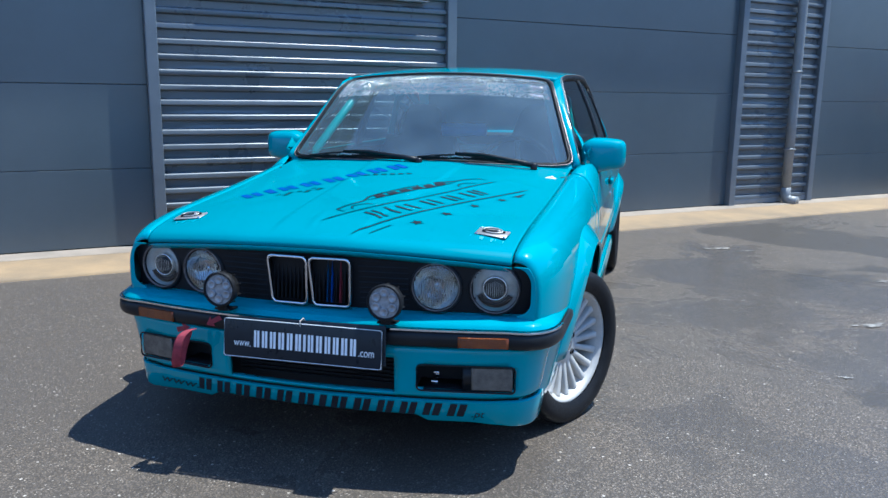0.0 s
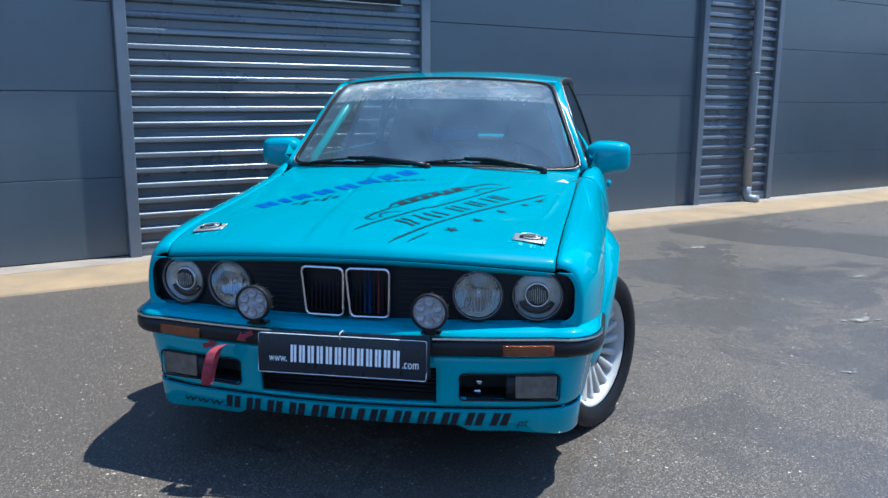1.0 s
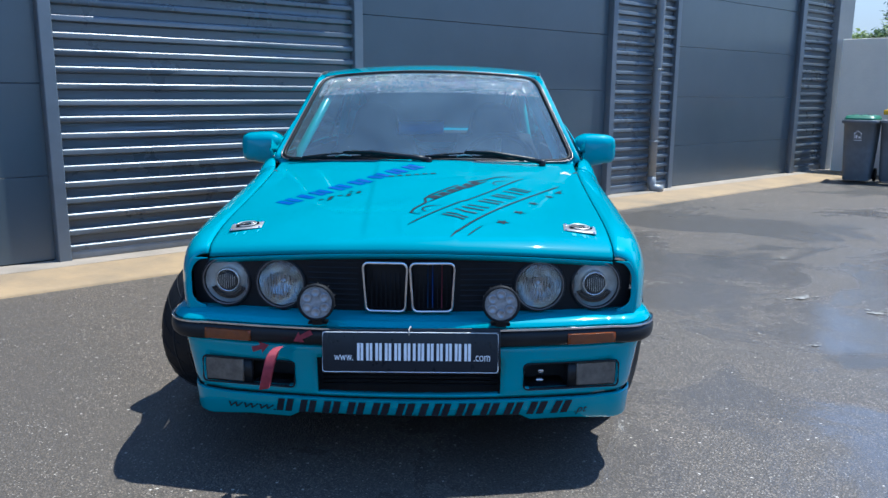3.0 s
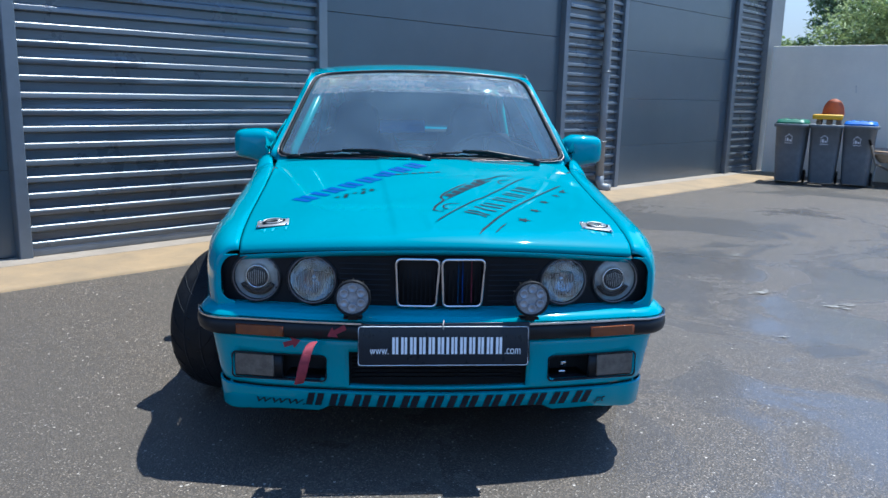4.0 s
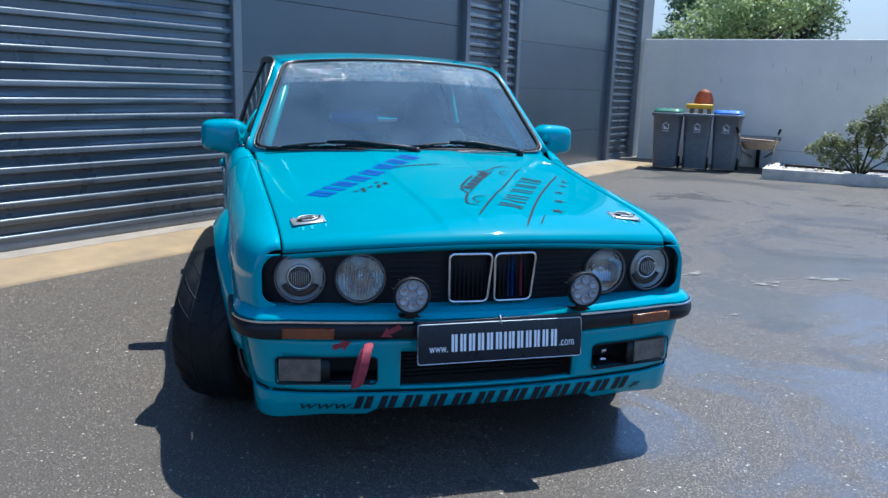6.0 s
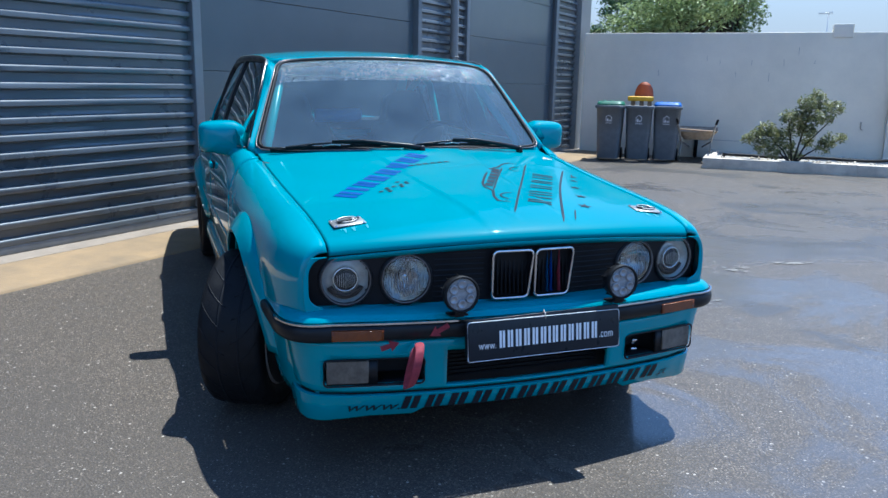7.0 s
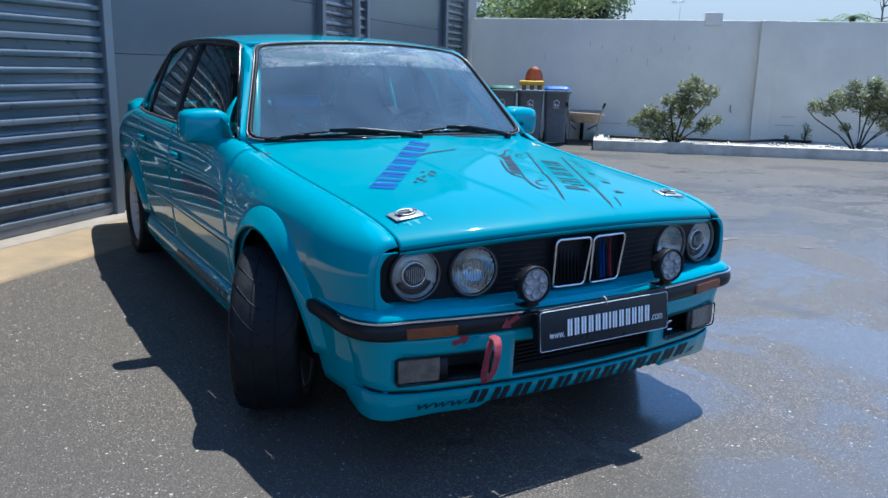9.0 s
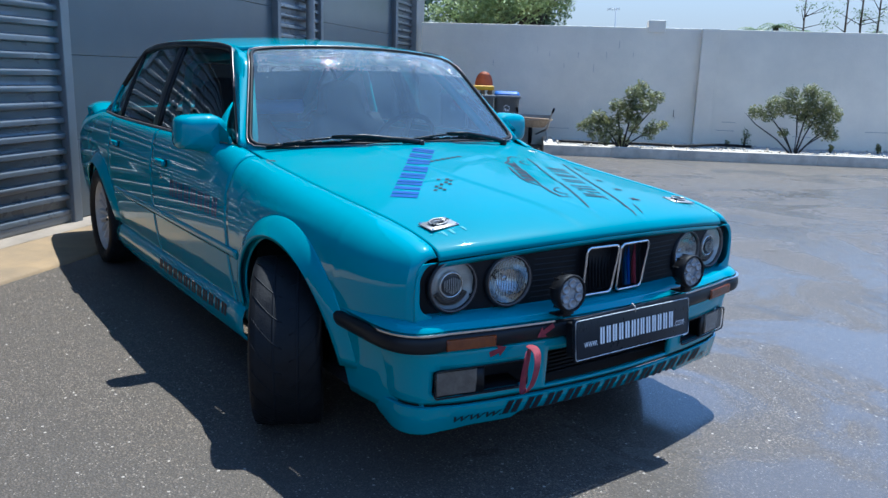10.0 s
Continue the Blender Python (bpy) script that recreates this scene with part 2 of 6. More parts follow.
def flat(outline, f, bm=None, step=0.03):
    """A filled flat outline of (u, v), laid onto the surface f(u, v)."""
    bm = bm or bmesh.new()
    tmp = bmesh.new()
    tmp.faces.new([tmp.verts.new((u, v, 0)) for u, v in outline])
    bmesh.ops.triangulate(tmp, faces=tmp.faces)
    for _ in range(4):
        far = [e for e in tmp.edges if e.calc_length() > step]
        if not far:
            break
        bmesh.ops.subdivide_edges(tmp, edges=far, cuts=1)
        bmesh.ops.triangulate(tmp, faces=[q for q in tmp.faces if len(q.verts) > 3])
    made = {v: bm.verts.new(f(v.co.x, v.co.y)) for v in tmp.verts}
    for q in tmp.faces:
        bm.faces.new([made[v] for v in q.verts])
    tmp.free()
    return bm


def ramp(x, *knots):
    """A smooth curve through (x, y) knots."""
    if x <= knots[0][0]:
        return knots[0][1]
    if x >= knots[-1][0]:
        return knots[-1][1]
    for i in range(len(knots) - 1):
        (x0, y0), (x1, y1) = knots[i], knots[i + 1]
        if x <= x1:
            h = x1 - x0
            m0 = (y1 - knots[i - 1][1]) / (x1 - knots[i - 1][0]) if i else (y1 - y0) / h
            m1 = (knots[i + 2][1] - y0) / (knots[i + 2][0] - x0) if i + 2 < len(knots) else (y1 - y0) / h
            t = (x - x0) / h
            return (2 * t**3 - 3 * t * t + 1) * y0 + (t**3 - 2 * t * t + t) * h * m0 + (3 * t * t - 2 * t**3) * y1 + (t**3 - t * t) * h * m1

# ---- ground ----
def asphalt_material():
    """Worn asphalt: dark binder, pale stone flecks, wide stains, and a film of water where the yard was washed."""
    m = bpy.data.materials.new("wet_asphalt")
    m.use_nodes = True
    nt = m.node_tree
    L, N = nt.links.new, nt.nodes.new
    b = nt.nodes["Principled BSDF"]
    co = N("ShaderNodeTexCoord")

    def noise_tex(scale, detail=5, rough=0.6, warp=0.0):
        n = N("ShaderNodeTexNoise")
        n.inputs["Scale"].default_value, n.inputs["Detail"].default_value, n.inputs["Roughness"].default_value, n.inputs["Distortion"].default_value = scale, detail, rough, warp
        L(co.outputs["Object"], n.inputs["Vector"])
        return n.outputs["Fac"]

    def remap(src, a, b2, c, d):
        r = N("ShaderNodeMapRange")
        r.interpolation_type = "SMOOTHSTEP"
        for i, v in enumerate((a, b2, c, d)):
            r.inputs[i + 1].default_value = v
        L(src, r.inputs[0])
        return r.outputs[0]

    def calc(op, a, b2):
        r = N("ShaderNodeMath")
        r.operation = op
        r.use_clamp = True
        for i, v in enumerate((a, b2)):
            if isinstance(v, (int, float)):
                r.inputs[i].default_value = v
            else:
                L(v, r.inputs[i])
        return r.outputs[0]

    def mix(fac, a, b2):
        r = N("ShaderNodeMix")
        r.data_type = "RGBA"
        L(fac, r.inputs[0])
        for i, v in ((6, a), (7, b2)):
            if isinstance(v, tuple):
                r.inputs[i].default_value = (*v, 1)
            else:
                L(v, r.inputs[i])
        return r.outputs[2]

    # crushed stone in dark binder: every stone has a tone of its own, a few are pale
    def stones(scale):
        v = N("ShaderNodeTexVoronoi")
        v.inputs["Scale"].default_value = scale
        L(co.outputs["Object"], v.inputs["Vector"])
        tone = N("ShaderNodeSeparateColor")
        L(v.outputs["Color"], tone.inputs[0])
        return v.outputs["Distance"], tone.outputs

    dist, tone = stones(150)
    dist_big, tone_big = stones(58)
    grain = noise_tex(210, 3, 0.7)
    stains = noise_tex(0.55, 5, 0.6, 0.6)
    mottle = noise_tex(6.0, 5, 0.65, 0.3)
    fleck = calc("MULTIPLY", calc("GREATER_THAN", tone[0], 0.93), remap(dist, 0.30, 0.52, 1, 0))
    fleck_big = calc("MULTIPLY", calc("GREATER_THAN", tone_big[0], 0.975), remap(dist_big, 0.20, 0.34, 1, 0))
    c = mix(remap(tone[1], 0.15, 1.0, 0, 1), (0.103, 0.081, 0.061), (0.250, 0.196, 0.148))
    c = mix(calc("MULTIPLY", remap(dist, 0.36, 0.62, 0, 1), 0.75), c, (0.034, 0.028, 0.023))
    c = mix(remap(grain, 0.35, 0.7, 0.35, 0), c, (0.039, 0.032, 0.026))
    c = mix(remap(mottle, 0.40, 0.66, 0, 0.4), c, (0.073, 0.060, 0.048))
    c = mix(remap(stains, 0.35, 0.65, 0, 0.5), c, (0.086, 0.071, 0.057))
    c = mix(calc("MULTIPLY", fleck, 0.8), c, (0.36, 0.31, 0.25))
    c = mix(fleck_big, c, (0.48, 0.42, 0.35))
    # the washed yard: a thin film of water over most of it, broken by places that have dried
    ragged = noise_tex(0.9, 6, 0.62, 0.8)

    def side_of(cx, cy, c0):
        """How far a place lies beyond a line, frayed by noise."""
        dot = N("ShaderNodeVectorMath")
        dot.operation = "DOT_PRODUCT"
        dot.inputs[1].default_value = (cx, cy, 0)
        L(co.outputs["Object"], dot.inputs[0])
        r = N("ShaderNodeMath")
        r.operation = "ADD"
        L(dot.outputs["Value"], r.inputs[0])
        r.inputs[1].default_value = c0
        f = N("ShaderNodeMath")
        f.operation = "MULTIPLY_ADD"
        L(ragged, f.inputs[0])
        f.inputs[1].default_value = 1.6
        L(r.outputs[0], f.inputs[2])
        return remap(f.outputs[0], 0.55, 1.15, 0, 1)

    washed = calc("MULTIPLY", side_of(0.95, -0.30, 0.35), side_of(-0.25, -1.0, 5.0))
    streaks = calc("MULTIPLY", side_of(0.3, 1.0, -4.4), calc("MULTIPLY", side_of(-0.2, -1.0, 7.0), side_of(1.0, 0.0, -2.2)))
    streaks = calc("MULTIPLY", streaks, remap(noise_tex(0.8, 5, 0.65, 1.2), 0.46, 0.60, 0, 1))
    film = calc("MAXIMUM", washed, streaks)
    film = calc("MULTIPLY", film, remap(noise_tex(0.95, 7, 0.68, 0.7), 0.42, 0.56, 0.22, 1))
    damp = remap(calc("ADD", calc("MULTIPLY", stains, 0.7), calc("MULTIPLY", ragged, 0.3)), 0.46, 0.62, 0.12, 0.45)
    wet = calc("MAXIMUM", film, damp)
    gap = N("ShaderNodeVectorMath")
    gap.operation = "DISTANCE"
    gap.inputs[1].default_value = (0.44, 0.28, 0)
    L(co.outputs["Object"], gap.inputs[0])
    frayed = N("ShaderNodeMath")
    frayed.operation = "MULTIPLY_ADD"
    L(noise_tex(3.5, 5, 0.6, 0.5), frayed.inputs[0])
    frayed.inputs[1].default_value = 0.4
    L(gap.outputs["Value"], frayed.inputs[2])
    puddle = remap(frayed.outputs[0], 0.44, 0.62, 1, 0)
    wet = calc("MAXIMUM", wet, puddle)
    patches = calc("MULTIPLY", remap(noise_tex(0.62, 7, 0.6, 1.1), 0.53, 0.585, 0, 1), side_of(1.0, 0.25, -1.1))
    wet = calc("MAXIMUM", wet, calc("MULTIPLY", patches, 0.7))
    c = mix(calc("MULTIPLY", patches, 0.66), c, (0.034, 0.028, 0.022))
    c = mix(calc("MULTIPLY", wet, 0.46), c, (0.050, 0.041, 0.033))
    L(c, b.inputs["Base Color"])
    b.inputs["Roughness"].default_value = 0.62
    b.inputs["Specular IOR Level"].default_value = 0.35
    b.inputs["Coat IOR"].default_value = 1.33
    L(wet, b.inputs["Coat Weight"])
    L(calc("SUBTRACT", remap(film, 0, 1, 0.34, 0.20), calc("MULTIPLY", puddle, 0.16)), b.inputs["Coat Roughness"])
    bump = N("ShaderNodeBump")
    bump.inputs["Distance"].default_value = 0.004
    bump.inputs["Strength"].default_value = 0.8
    L(calc("SUBTRACT", calc("ADD", calc("MULTIPLY", grain, 0.35), 0.5), calc("MULTIPLY", dist, 0.7)), bump.inputs["Height"])
    L(bump.outputs["Normal"], b.inputs["Normal"])
    skin = N("ShaderNodeBump")
    skin.inputs["Distance"].default_value = 0.004
    L(calc("SUBTRACT", remap(film, 0, 1, 0.55, 0.30), calc("MULTIPLY", puddle, 0.24)), skin.inputs["Strength"])
    L(calc("ADD", calc("MULTIPLY", noise_tex(34, 3, 0.6), 0.6), calc("MULTIPLY", dist_big, -0.25)), skin.inputs["Height"])
    L(skin.outputs["Normal"], b.inputs["Coat Normal"])
    return m


ground = part("ground", grid(lambda u, v: (u, v, 0), (-700, -60, -12, 0, 12, 60, 700), (-700, -60, -12, 0, 12, 60, 700)), asphalt_material(), smooth=False)
tagged(ground, "dark worn asphalt yard with pale flecks and wet patches", "ground", kind="structure")

# ---- building ----
ALONG = Vector((0.7501, 0.6613, 0))
OUT = Vector((0.6613, -0.7501, 0))
WALL = Matrix((( ALONG.x, OUT.x, 0, -2.51), (ALONG.y, OUT.y, 0, 3.02), (0, 0, 1, 0), (0, 0, 0, 1)))


def corrugated(s0, s1, z0, z1, pitch=0.108, depth=0.038):
    """Sheet with broad ribs that run sideways; a rib's underside, face, rounded shoulder and the pan in each pitch."""
    bm = bmesh.new()
    prof = ((0.0, 0.0), (0.03, 0.12), (0.06, 0.62), (0.085, 0.93), (0.11, 1.0), (0.33, 1.0), (0.36, 0.985), (0.39, 0.94), (0.42, 0.86), (0.45, 0.74), (0.475, 0.56), (0.495, 0.3), (0.51, 0.06), (0.53, 0.0), (0.78, 0.0))
    zs, ds = [], []
    k = 0
    while z0 + k * pitch < z1:
        for f, d in prof:
            zs.append(z0 + (k + f - 0.05) * pitch)
            ds.append(d * depth)
        k += 1
    us = lin(s0, s1, max(2, int((s1 - s0) / 0.25)))
    rng = random.Random(int(s0 * 100) + 7)
    wob = {round(u, 4): [rng.uniform(-0.0007, 0.0007) for _ in zs] for u in us}
    order = list(range(len(zs)))
    return grid(lambda u, i: (u, ds[i] + wob[round(u, 4)][i] - 0.02, zs[i]), us, order, bm=bm)


def bay_post(s0, s1, h=5.2, proud=0.045):
    ob = part("trim_post", box(s1 - s0, 0.07, h, pose((s0 + s1) / 2, proud - 0.035, h / 2 + 0.02), bevel=0.006), trim_metal, at=WALL, smooth=False)
    return tagged(ob, "blue-grey folded metal trim post on the facade", "post", "facade posts", "structure")


def panel_door(name, s0, s1, base, label, depth=0.025):
    """A recessed wall of stacked wide panels with shadow joints between them."""
    d = thing(name, label, "panel door", at=WALL, kind="structure")
    z, n = base - 0.6, 0
    while z < 5.0:
        z0, z1 = max(z, 0.03), z + 0.597
        w = box(s1 - s0, 0.05, z1 - z0, pose((s0 + s1) / 2, -depth - 0.025, (z0 + z1) / 2), bevel=0.003, segments=1)
        part("panel", w, door_panel, d, smooth=False)
        z += 0.6
    part("backing", box(s1 - s0, 0.02, 5.0, pose((s0 + s1) / 2, -depth - 0.065, 2.53)), trim_metal, d, smooth=False)
    part("bottom_seal", box(s1 - s0 - 0.01, 0.03, 0.028, pose((s0 + s1) / 2, -depth - 0.015, 0.034), bevel=0.008), rubber, d, "black rubber bottom seal")
    for s in (s0, s1):
        part("reveal", box(0.02, depth + 0.04, 5.2, pose(s + (0.01 if s == s1 else -0.01), -depth / 2 - 0.015, 2.62)), trim_metal, d, smooth=False)
    return d


def sheet_wall(name, s0, s1, label):
    ob = part(name, corrugated(s0, s1, 0.086, 5.2), cladding, at=WALL, crisp=True)
    part("base_flashing", box(s1 - s0 - 0.02, 0.035, 0.055, pose((s0 + s1) / 2, -0.004, 0.062), bevel=0.004), pipe_metal, ob, "folded metal flashing at the foot")
    return tagged(ob, label, "cladding", kind="structure")


SHEET = "blue-grey corrugated metal cladding with sideways ribs"
sheet_wall("cladding_1", 0.02, 2.36, SHEET)
sheet_wall("cladding_2", 5.80, 6.97, SHEET)
sheet_wall("cladding_3", 10.17, 11.1, SHEET)
for s0, s1 in ((-0.05, 0.03), (2.345, 2.43), (5.74, 5.82), (6.95, 7.03), (10.06, 10.18)):
    bay_post(s0, s1)
panel_door("door_1", -6.2, -0.05, 0.605, "dark blue-grey sectional panel door, closed", 0.04)
panel_door("door_2", 2.43, 5.74, 0.605, "dark blue-grey sectional panel door, closed")
panel_door("door_3", 7.03, 10.06, 0.54, "dark blue-grey sectional panel door, closed")
core = part("wall_north", box(18.0, 0.3, 5.3, pose(2.8, -0.29, 2.65)), trim_metal, at=WALL, smooth=False)
tagged(core, "dark metal-clad hall wall behind the cladding", "wall", kind="structure")
corner = part("trim_column", box(0.5, 0.30, 5.3, pose(11.36, -0.06, 2.65), bevel=0.01), pipe_metal, at=WALL, smooth=False)
tagged(corner, "pale grey corner flashing where hall meets yard wall", "column", kind="structure")
eave = part("roof_eave", box(13.6, 0.81, 0.12, pose(0.2, 0.015, 5.28), bevel=0.01), trim_metal, at=WALL, smooth=False)
tagged(eave, "dark metal roof eave over the hall facade", "eave", kind="structure")
canopy = thing("wall_box", "dark metal box fixed high on the corrugated cladding", "wall box", at=WALL)
part("case", box(1.75, 0.03, 0.5, pose(1.28, 0.03, 2.16), bevel=0.015), fascia_black, canopy)
part("drip_edge", box(1.77, 0.04, 0.012, pose(1.28, 0.03, 1.905), bevel=0.004), trim_metal, canopy)

pipe = thing("downpipe", "grey metal rainwater downpipe with a curved shoe", "downpipe", at=WALL)
part("pipe", tube([(6.56, 0.07, z) for z in (5.2, 3.0, 1.0, 0.16)], 0.05, 16), pipe_metal, pipe)
part("shoe", tube([(6.56, 0.07, 0.2), (6.56, 0.072, 0.12), (6.565, 0.09, 0.075), (6.58, 0.13, 0.058), (6.6, 0.2, 0.056)], 0.054, 16), pipe_metal, pipe)
for z in (0.62, 1.45, 2.4, 3.6):
    part("bracket", tube([(6.56 + 0.056 * math.cos(q), 0.07 + 0.056 * math.sin(q), z) for q in lin(0, 2 * math.pi, 20)[:-1]], 0.009, 6, closed=True), pipe_metal, pipe)

# ochre strip along the foot of the hall
def strip_f(u, v):
    return (u, *v)


edge = [(0.2, 0.029), (0.65, 0.022), (0.71, 0.018), (0.735, 0.008), (0.74, -0.05)]
strip = part("pavement", grid(strip_f, lin(-6.5, 11.35, 60), edge), kerb_stone, at=WALL)
tagged(strip, "worn ochre concrete strip along the hall's foot", "pavement", kind="structure")
part("inner_band", grid(strip_f, lin(-6.5, 11.35, 60), [(-0.3, 0.035), (0.1, 0.031), (0.196, 0.0295)]), strip_pale, strip)
part("joint_end", box(0.06, 0.99, 0.09, pose(11.36, 0.2, -0.005), bevel=0.015), kerb_stone, strip)

# ---- yard wall and planting bed ----
A = radians(-41.5)
YARD = Matrix.Translation((5.95, 10.15, 0)) @ Matrix.Rotation(A, 4, "Z")   # x runs along the wall, y points behind it
yard = part("wall_east", box(26.0, 0.2, 2.0, pose(12.95, 0.1, 1.0), bevel=0.01), white_wall, at=YARD, smooth=False)
tagged(yard, "whitewashed block yard wall with faint cracks", "wall", kind="structure")

# ---- the car ----
# x runs across, y from the nose to the tail, z up
car = thing("car", "turquoise four-door rally sedan with black lettering and white wheels", "car")
FRONT_AXLE, REAR_AXLE, TYRE_R = 0.79, 3.37, 0.286


def nose_y(x):
    """The plan line of the bonnet's front edge."""
    return 0.05 + 0.24 * x * x


def bonnet_edge(y):
    return 0.604 + 0.046 * (y - 0.137) / 1.2


# shallow dents and creases: two ends, height and width
CREASES = (((-0.02, 0.13), (-0.04, 0.27), 0.0022, 0.011), ((0.13, 0.12), (0.17, 0.16), 0.002, 0.012), ((0.02, 0.86), (0.2, 0.95), -0.0025, 0.03), ((0.30, 0.78), (0.36, 0.9), 0.0025, 0.025), ((-0.42, 0.66), (-0.2, 0.62), 0.0012, 0.02), ((0.16, 0.56), (0.2, 0.68), -0.0015, 0.025), ((0.44, 0.98), (0.55, 0.93), 0.002, 0.02))


def bonnet_z(x, y):
    d = max(0.0, y - nose_y(x))
    k = min(1.0, max(0.0, (0.141 + 0.06 * y - abs(x)) / 0.022))
    ridge = 0.0042 * k * k * (3 - 2 * k) * min(1, d * 8)
    dent = 0.0
    for (ax, ay), (bx, by), h, w in CREASES:
        dx, dy = bx - ax, by - ay
        q = ((x - ax) * dx + (y - ay) * dy) / (dx * dx + dy * dy)
        off = math.hypot(x - ax - dx * min(1, max(0, q)), y - ay - dy * min(1, max(0, q)))
        dent += h * math.exp(-((off / w) ** 2))
    return dent + 0.702 - 0.1 * x * x + 0.022 * (1 - math.exp(-d / 0.009)) + 0.046 * (1 - math.exp(-d / 0.13)) + 0.03 * y + 0.045 * y * y + ridge


def half_width(y):
    return ramp(y, (0.12, 0.662), (0.2, 0.706), (0.32, 0.738), (0.55, 0.758), (0.85, 0.772), (1.4, 0.78), (2.3, 0.784), (3.2, 0.78), (3.8, 0.76), (4.12, 0.735), (4.25, 0.70))


def top_edge(y):
    """Where the body side ends above: at the bonnet, below the windows, at the boot."""
    if y < 1.22:
        xe = bonnet_edge(y) + 0.0005
        return xe, bonnet_z(xe, max(y, nose_y(xe) + 0.002)) + 0.001
    x = ramp(y, (1.1, 0.644), (1.22, 0.649), (1.36, 0.676), (1.46, 0.70), (1.6, 0.715), (1.9, 0.722), (3.0, 0.722), (3.5, 0.68), (4.25, 0.615))
    z = ramp(y, (1.1, 0.815), (1.22, 0.829), (1.36, 0.862), (1.5, 0.867), (2.2, 0.868), (3.2, 0.872), (3.6, 0.868), (4.25, 0.805))
    return x, z


def body_x(y, z):
    """The half width of the body side at a place."""
    w, (xt, zt) = half_width(y), top_edge(y)
    z1 = 0.575
    if z >= z1:
        q = min(1.0, (z - z1) / (zt - z1))
        n = 2.5
        x = xt + (w - xt) * (1 - q**n) ** (1 / n)
        x += 0.005 * math.exp(-(((z - 0.70) / 0.012) ** 2)) * (1 if y > 1.2 else max(0, (y - 0.5) / 0.7))
        return x
    return w - 0.055 * ((z1 - z) / 0.38) ** 1.7


def arch_z(y, low):
    """The lower edge of the body side with the wheel openings cut into it."""
    z = low
    for axle, r in ((FRONT_AXLE, 0.345), (REAR_AXLE, 0.305)):
        d = abs(y - axle)
        if d < r:
            z = max(z, 0.285 + math.sqrt(r * r - d * d) * 0.98)
    return z


def side_panel(name, y0, y1, low, side, mat=paint, nv=30, step=0.022, parent=car, label="", high=None):
    ys = lin(y0, y1, max(4, int((y1 - y0) / step)))

    def f(y, v):
        zt = top_edge(y)[1] if high is None else high
        zl = arch_z(y, low)
        z1 = 0.575
        s0 = (zl - z1) / 0.38 if zl < z1 else math.asin(min(1, (zl - z1) / (zt - z1))) * 2 / math.pi
        s = s0 + (1 - s0) * v
        z = z1 + 0.38 * s if s < 0 else z1 + (zt - z1) * math.sin(s * math.pi / 2)
        return (side * body_x(y, z), y, z)

    return part(name, grid(f, ys, lin(0, 1, nv)), mat, parent, label, solid=0.006)


for side in (-1, 1):
    wing = side_panel("front_wing", 0.142, 1.254, 0.22, side)
    side_panel("front_door", 1.260, 2.222, 0.235, side)
    side_panel("rear_door", 2.228, 3.07, 0.235, side)
    side_panel("rear_wing", 3.076, 4.24, 0.25, side)

# sills with the side skirt
for side in (-1, 1):
    def skirt(y, k):
        prof = ((-0.005, 0.30), (0.012, 0.285), (0.022, 0.25), (0.018, 0.20), (0.0, 0.165), (-0.06, 0.16))[k]
        return (side * (body_x(y, 0.3) + prof[0]), y, prof[1])
    part("side_skirt", grid(skirt, lin(1.15, 3.04, 24), range(6)), paint, car, solid=0.004)

# bonnet
def bonnet_f(y, u):
    x = u * (bonnet_edge(y + 0.06) - 0.0025)
    yy = nose_y(x) + (y - 0.05) * (1.262 - 0.10 * (x / 0.66) ** 2 * -1 - nose_y(x)) / 1.2
    return (x, yy, bonnet_z(x, yy))


ys = [0.05 + 1.2 * t for t in (0, 0.004, 0.01, 0.018, 0.03, 0.045, 0.065, 0.09, 0.12, 0.16)] + lin(0.05 + 1.2 * 0.2, 1.25, 64)
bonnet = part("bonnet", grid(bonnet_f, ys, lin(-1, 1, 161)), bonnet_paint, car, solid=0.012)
part("bonnet_lip", grid(lambda u, v: (u, nose_y(u) + 0.001 + v * 0.012, 0.702 - 0.1 * u * u - v * 0.016), lin(-0.6, 0.6, 40), (0, 0.5, 1)), paint, bonnet, solid=0.003)

# dark structure below the bonnet, so that gaps read as gaps
part("engine_bay", grid(lambda y, u: (u * 0.6, y, bonnet_z(u * 0.6, y) - 0.05), lin(0.2, 1.3, 14), lin(-1, 1, 14)), dark_inside, car, solid=0.01)
for side in (-1, 1):
    part("inner_wing", grid(lambda y, k: (side * (top_edge(y)[0] - 0.012 if k == 0 else 0.50), y, (top_edge(y)[1] - 0.03) if k < 2 else 0.2), lin(0.2, 1.35, 10), (0, 1, 2)), dark_inside, car, solid=0.01)
    part("rear_wheel_house", grid(lambda y, k: (side * (half_width(y) - 0.03 if k == 0 else 0.52), y, 0.72 if k < 2 else 0.2), lin(2.95, 4.1, 10), (0, 1, 2)), dark_inside, car, solid=0.01)
for side in (-1, 1):
    part("inner_side", grid(lambda y, z: (side * (body_x(y, z) - 0.022), y, z), lin(1.16, 3.0, 20), lin(0.24, 0.83, 10)), dark_inside, car, solid=0.008)
part("firewall", box(1.3, 0.03, 0.6, pose(0, 1.3, 0.5)), dark_inside, car, smooth=False)
part("underbody", box(1.3, 3.9, 0.04, pose(0, 2.15, 0.2), bevel=0.01), dark_inside, car, smooth=False)

for side in (-1, 1):
    part("cowl_corner", grid(lambda u, v: (side * (0.56 + 0.115 * u), 1.19 + 0.2 * v, 0.795 + 0.048 * v - 0.012 * u), lin(0, 1, 4), lin(0, 1, 5)), paint, car, solid=0.004)

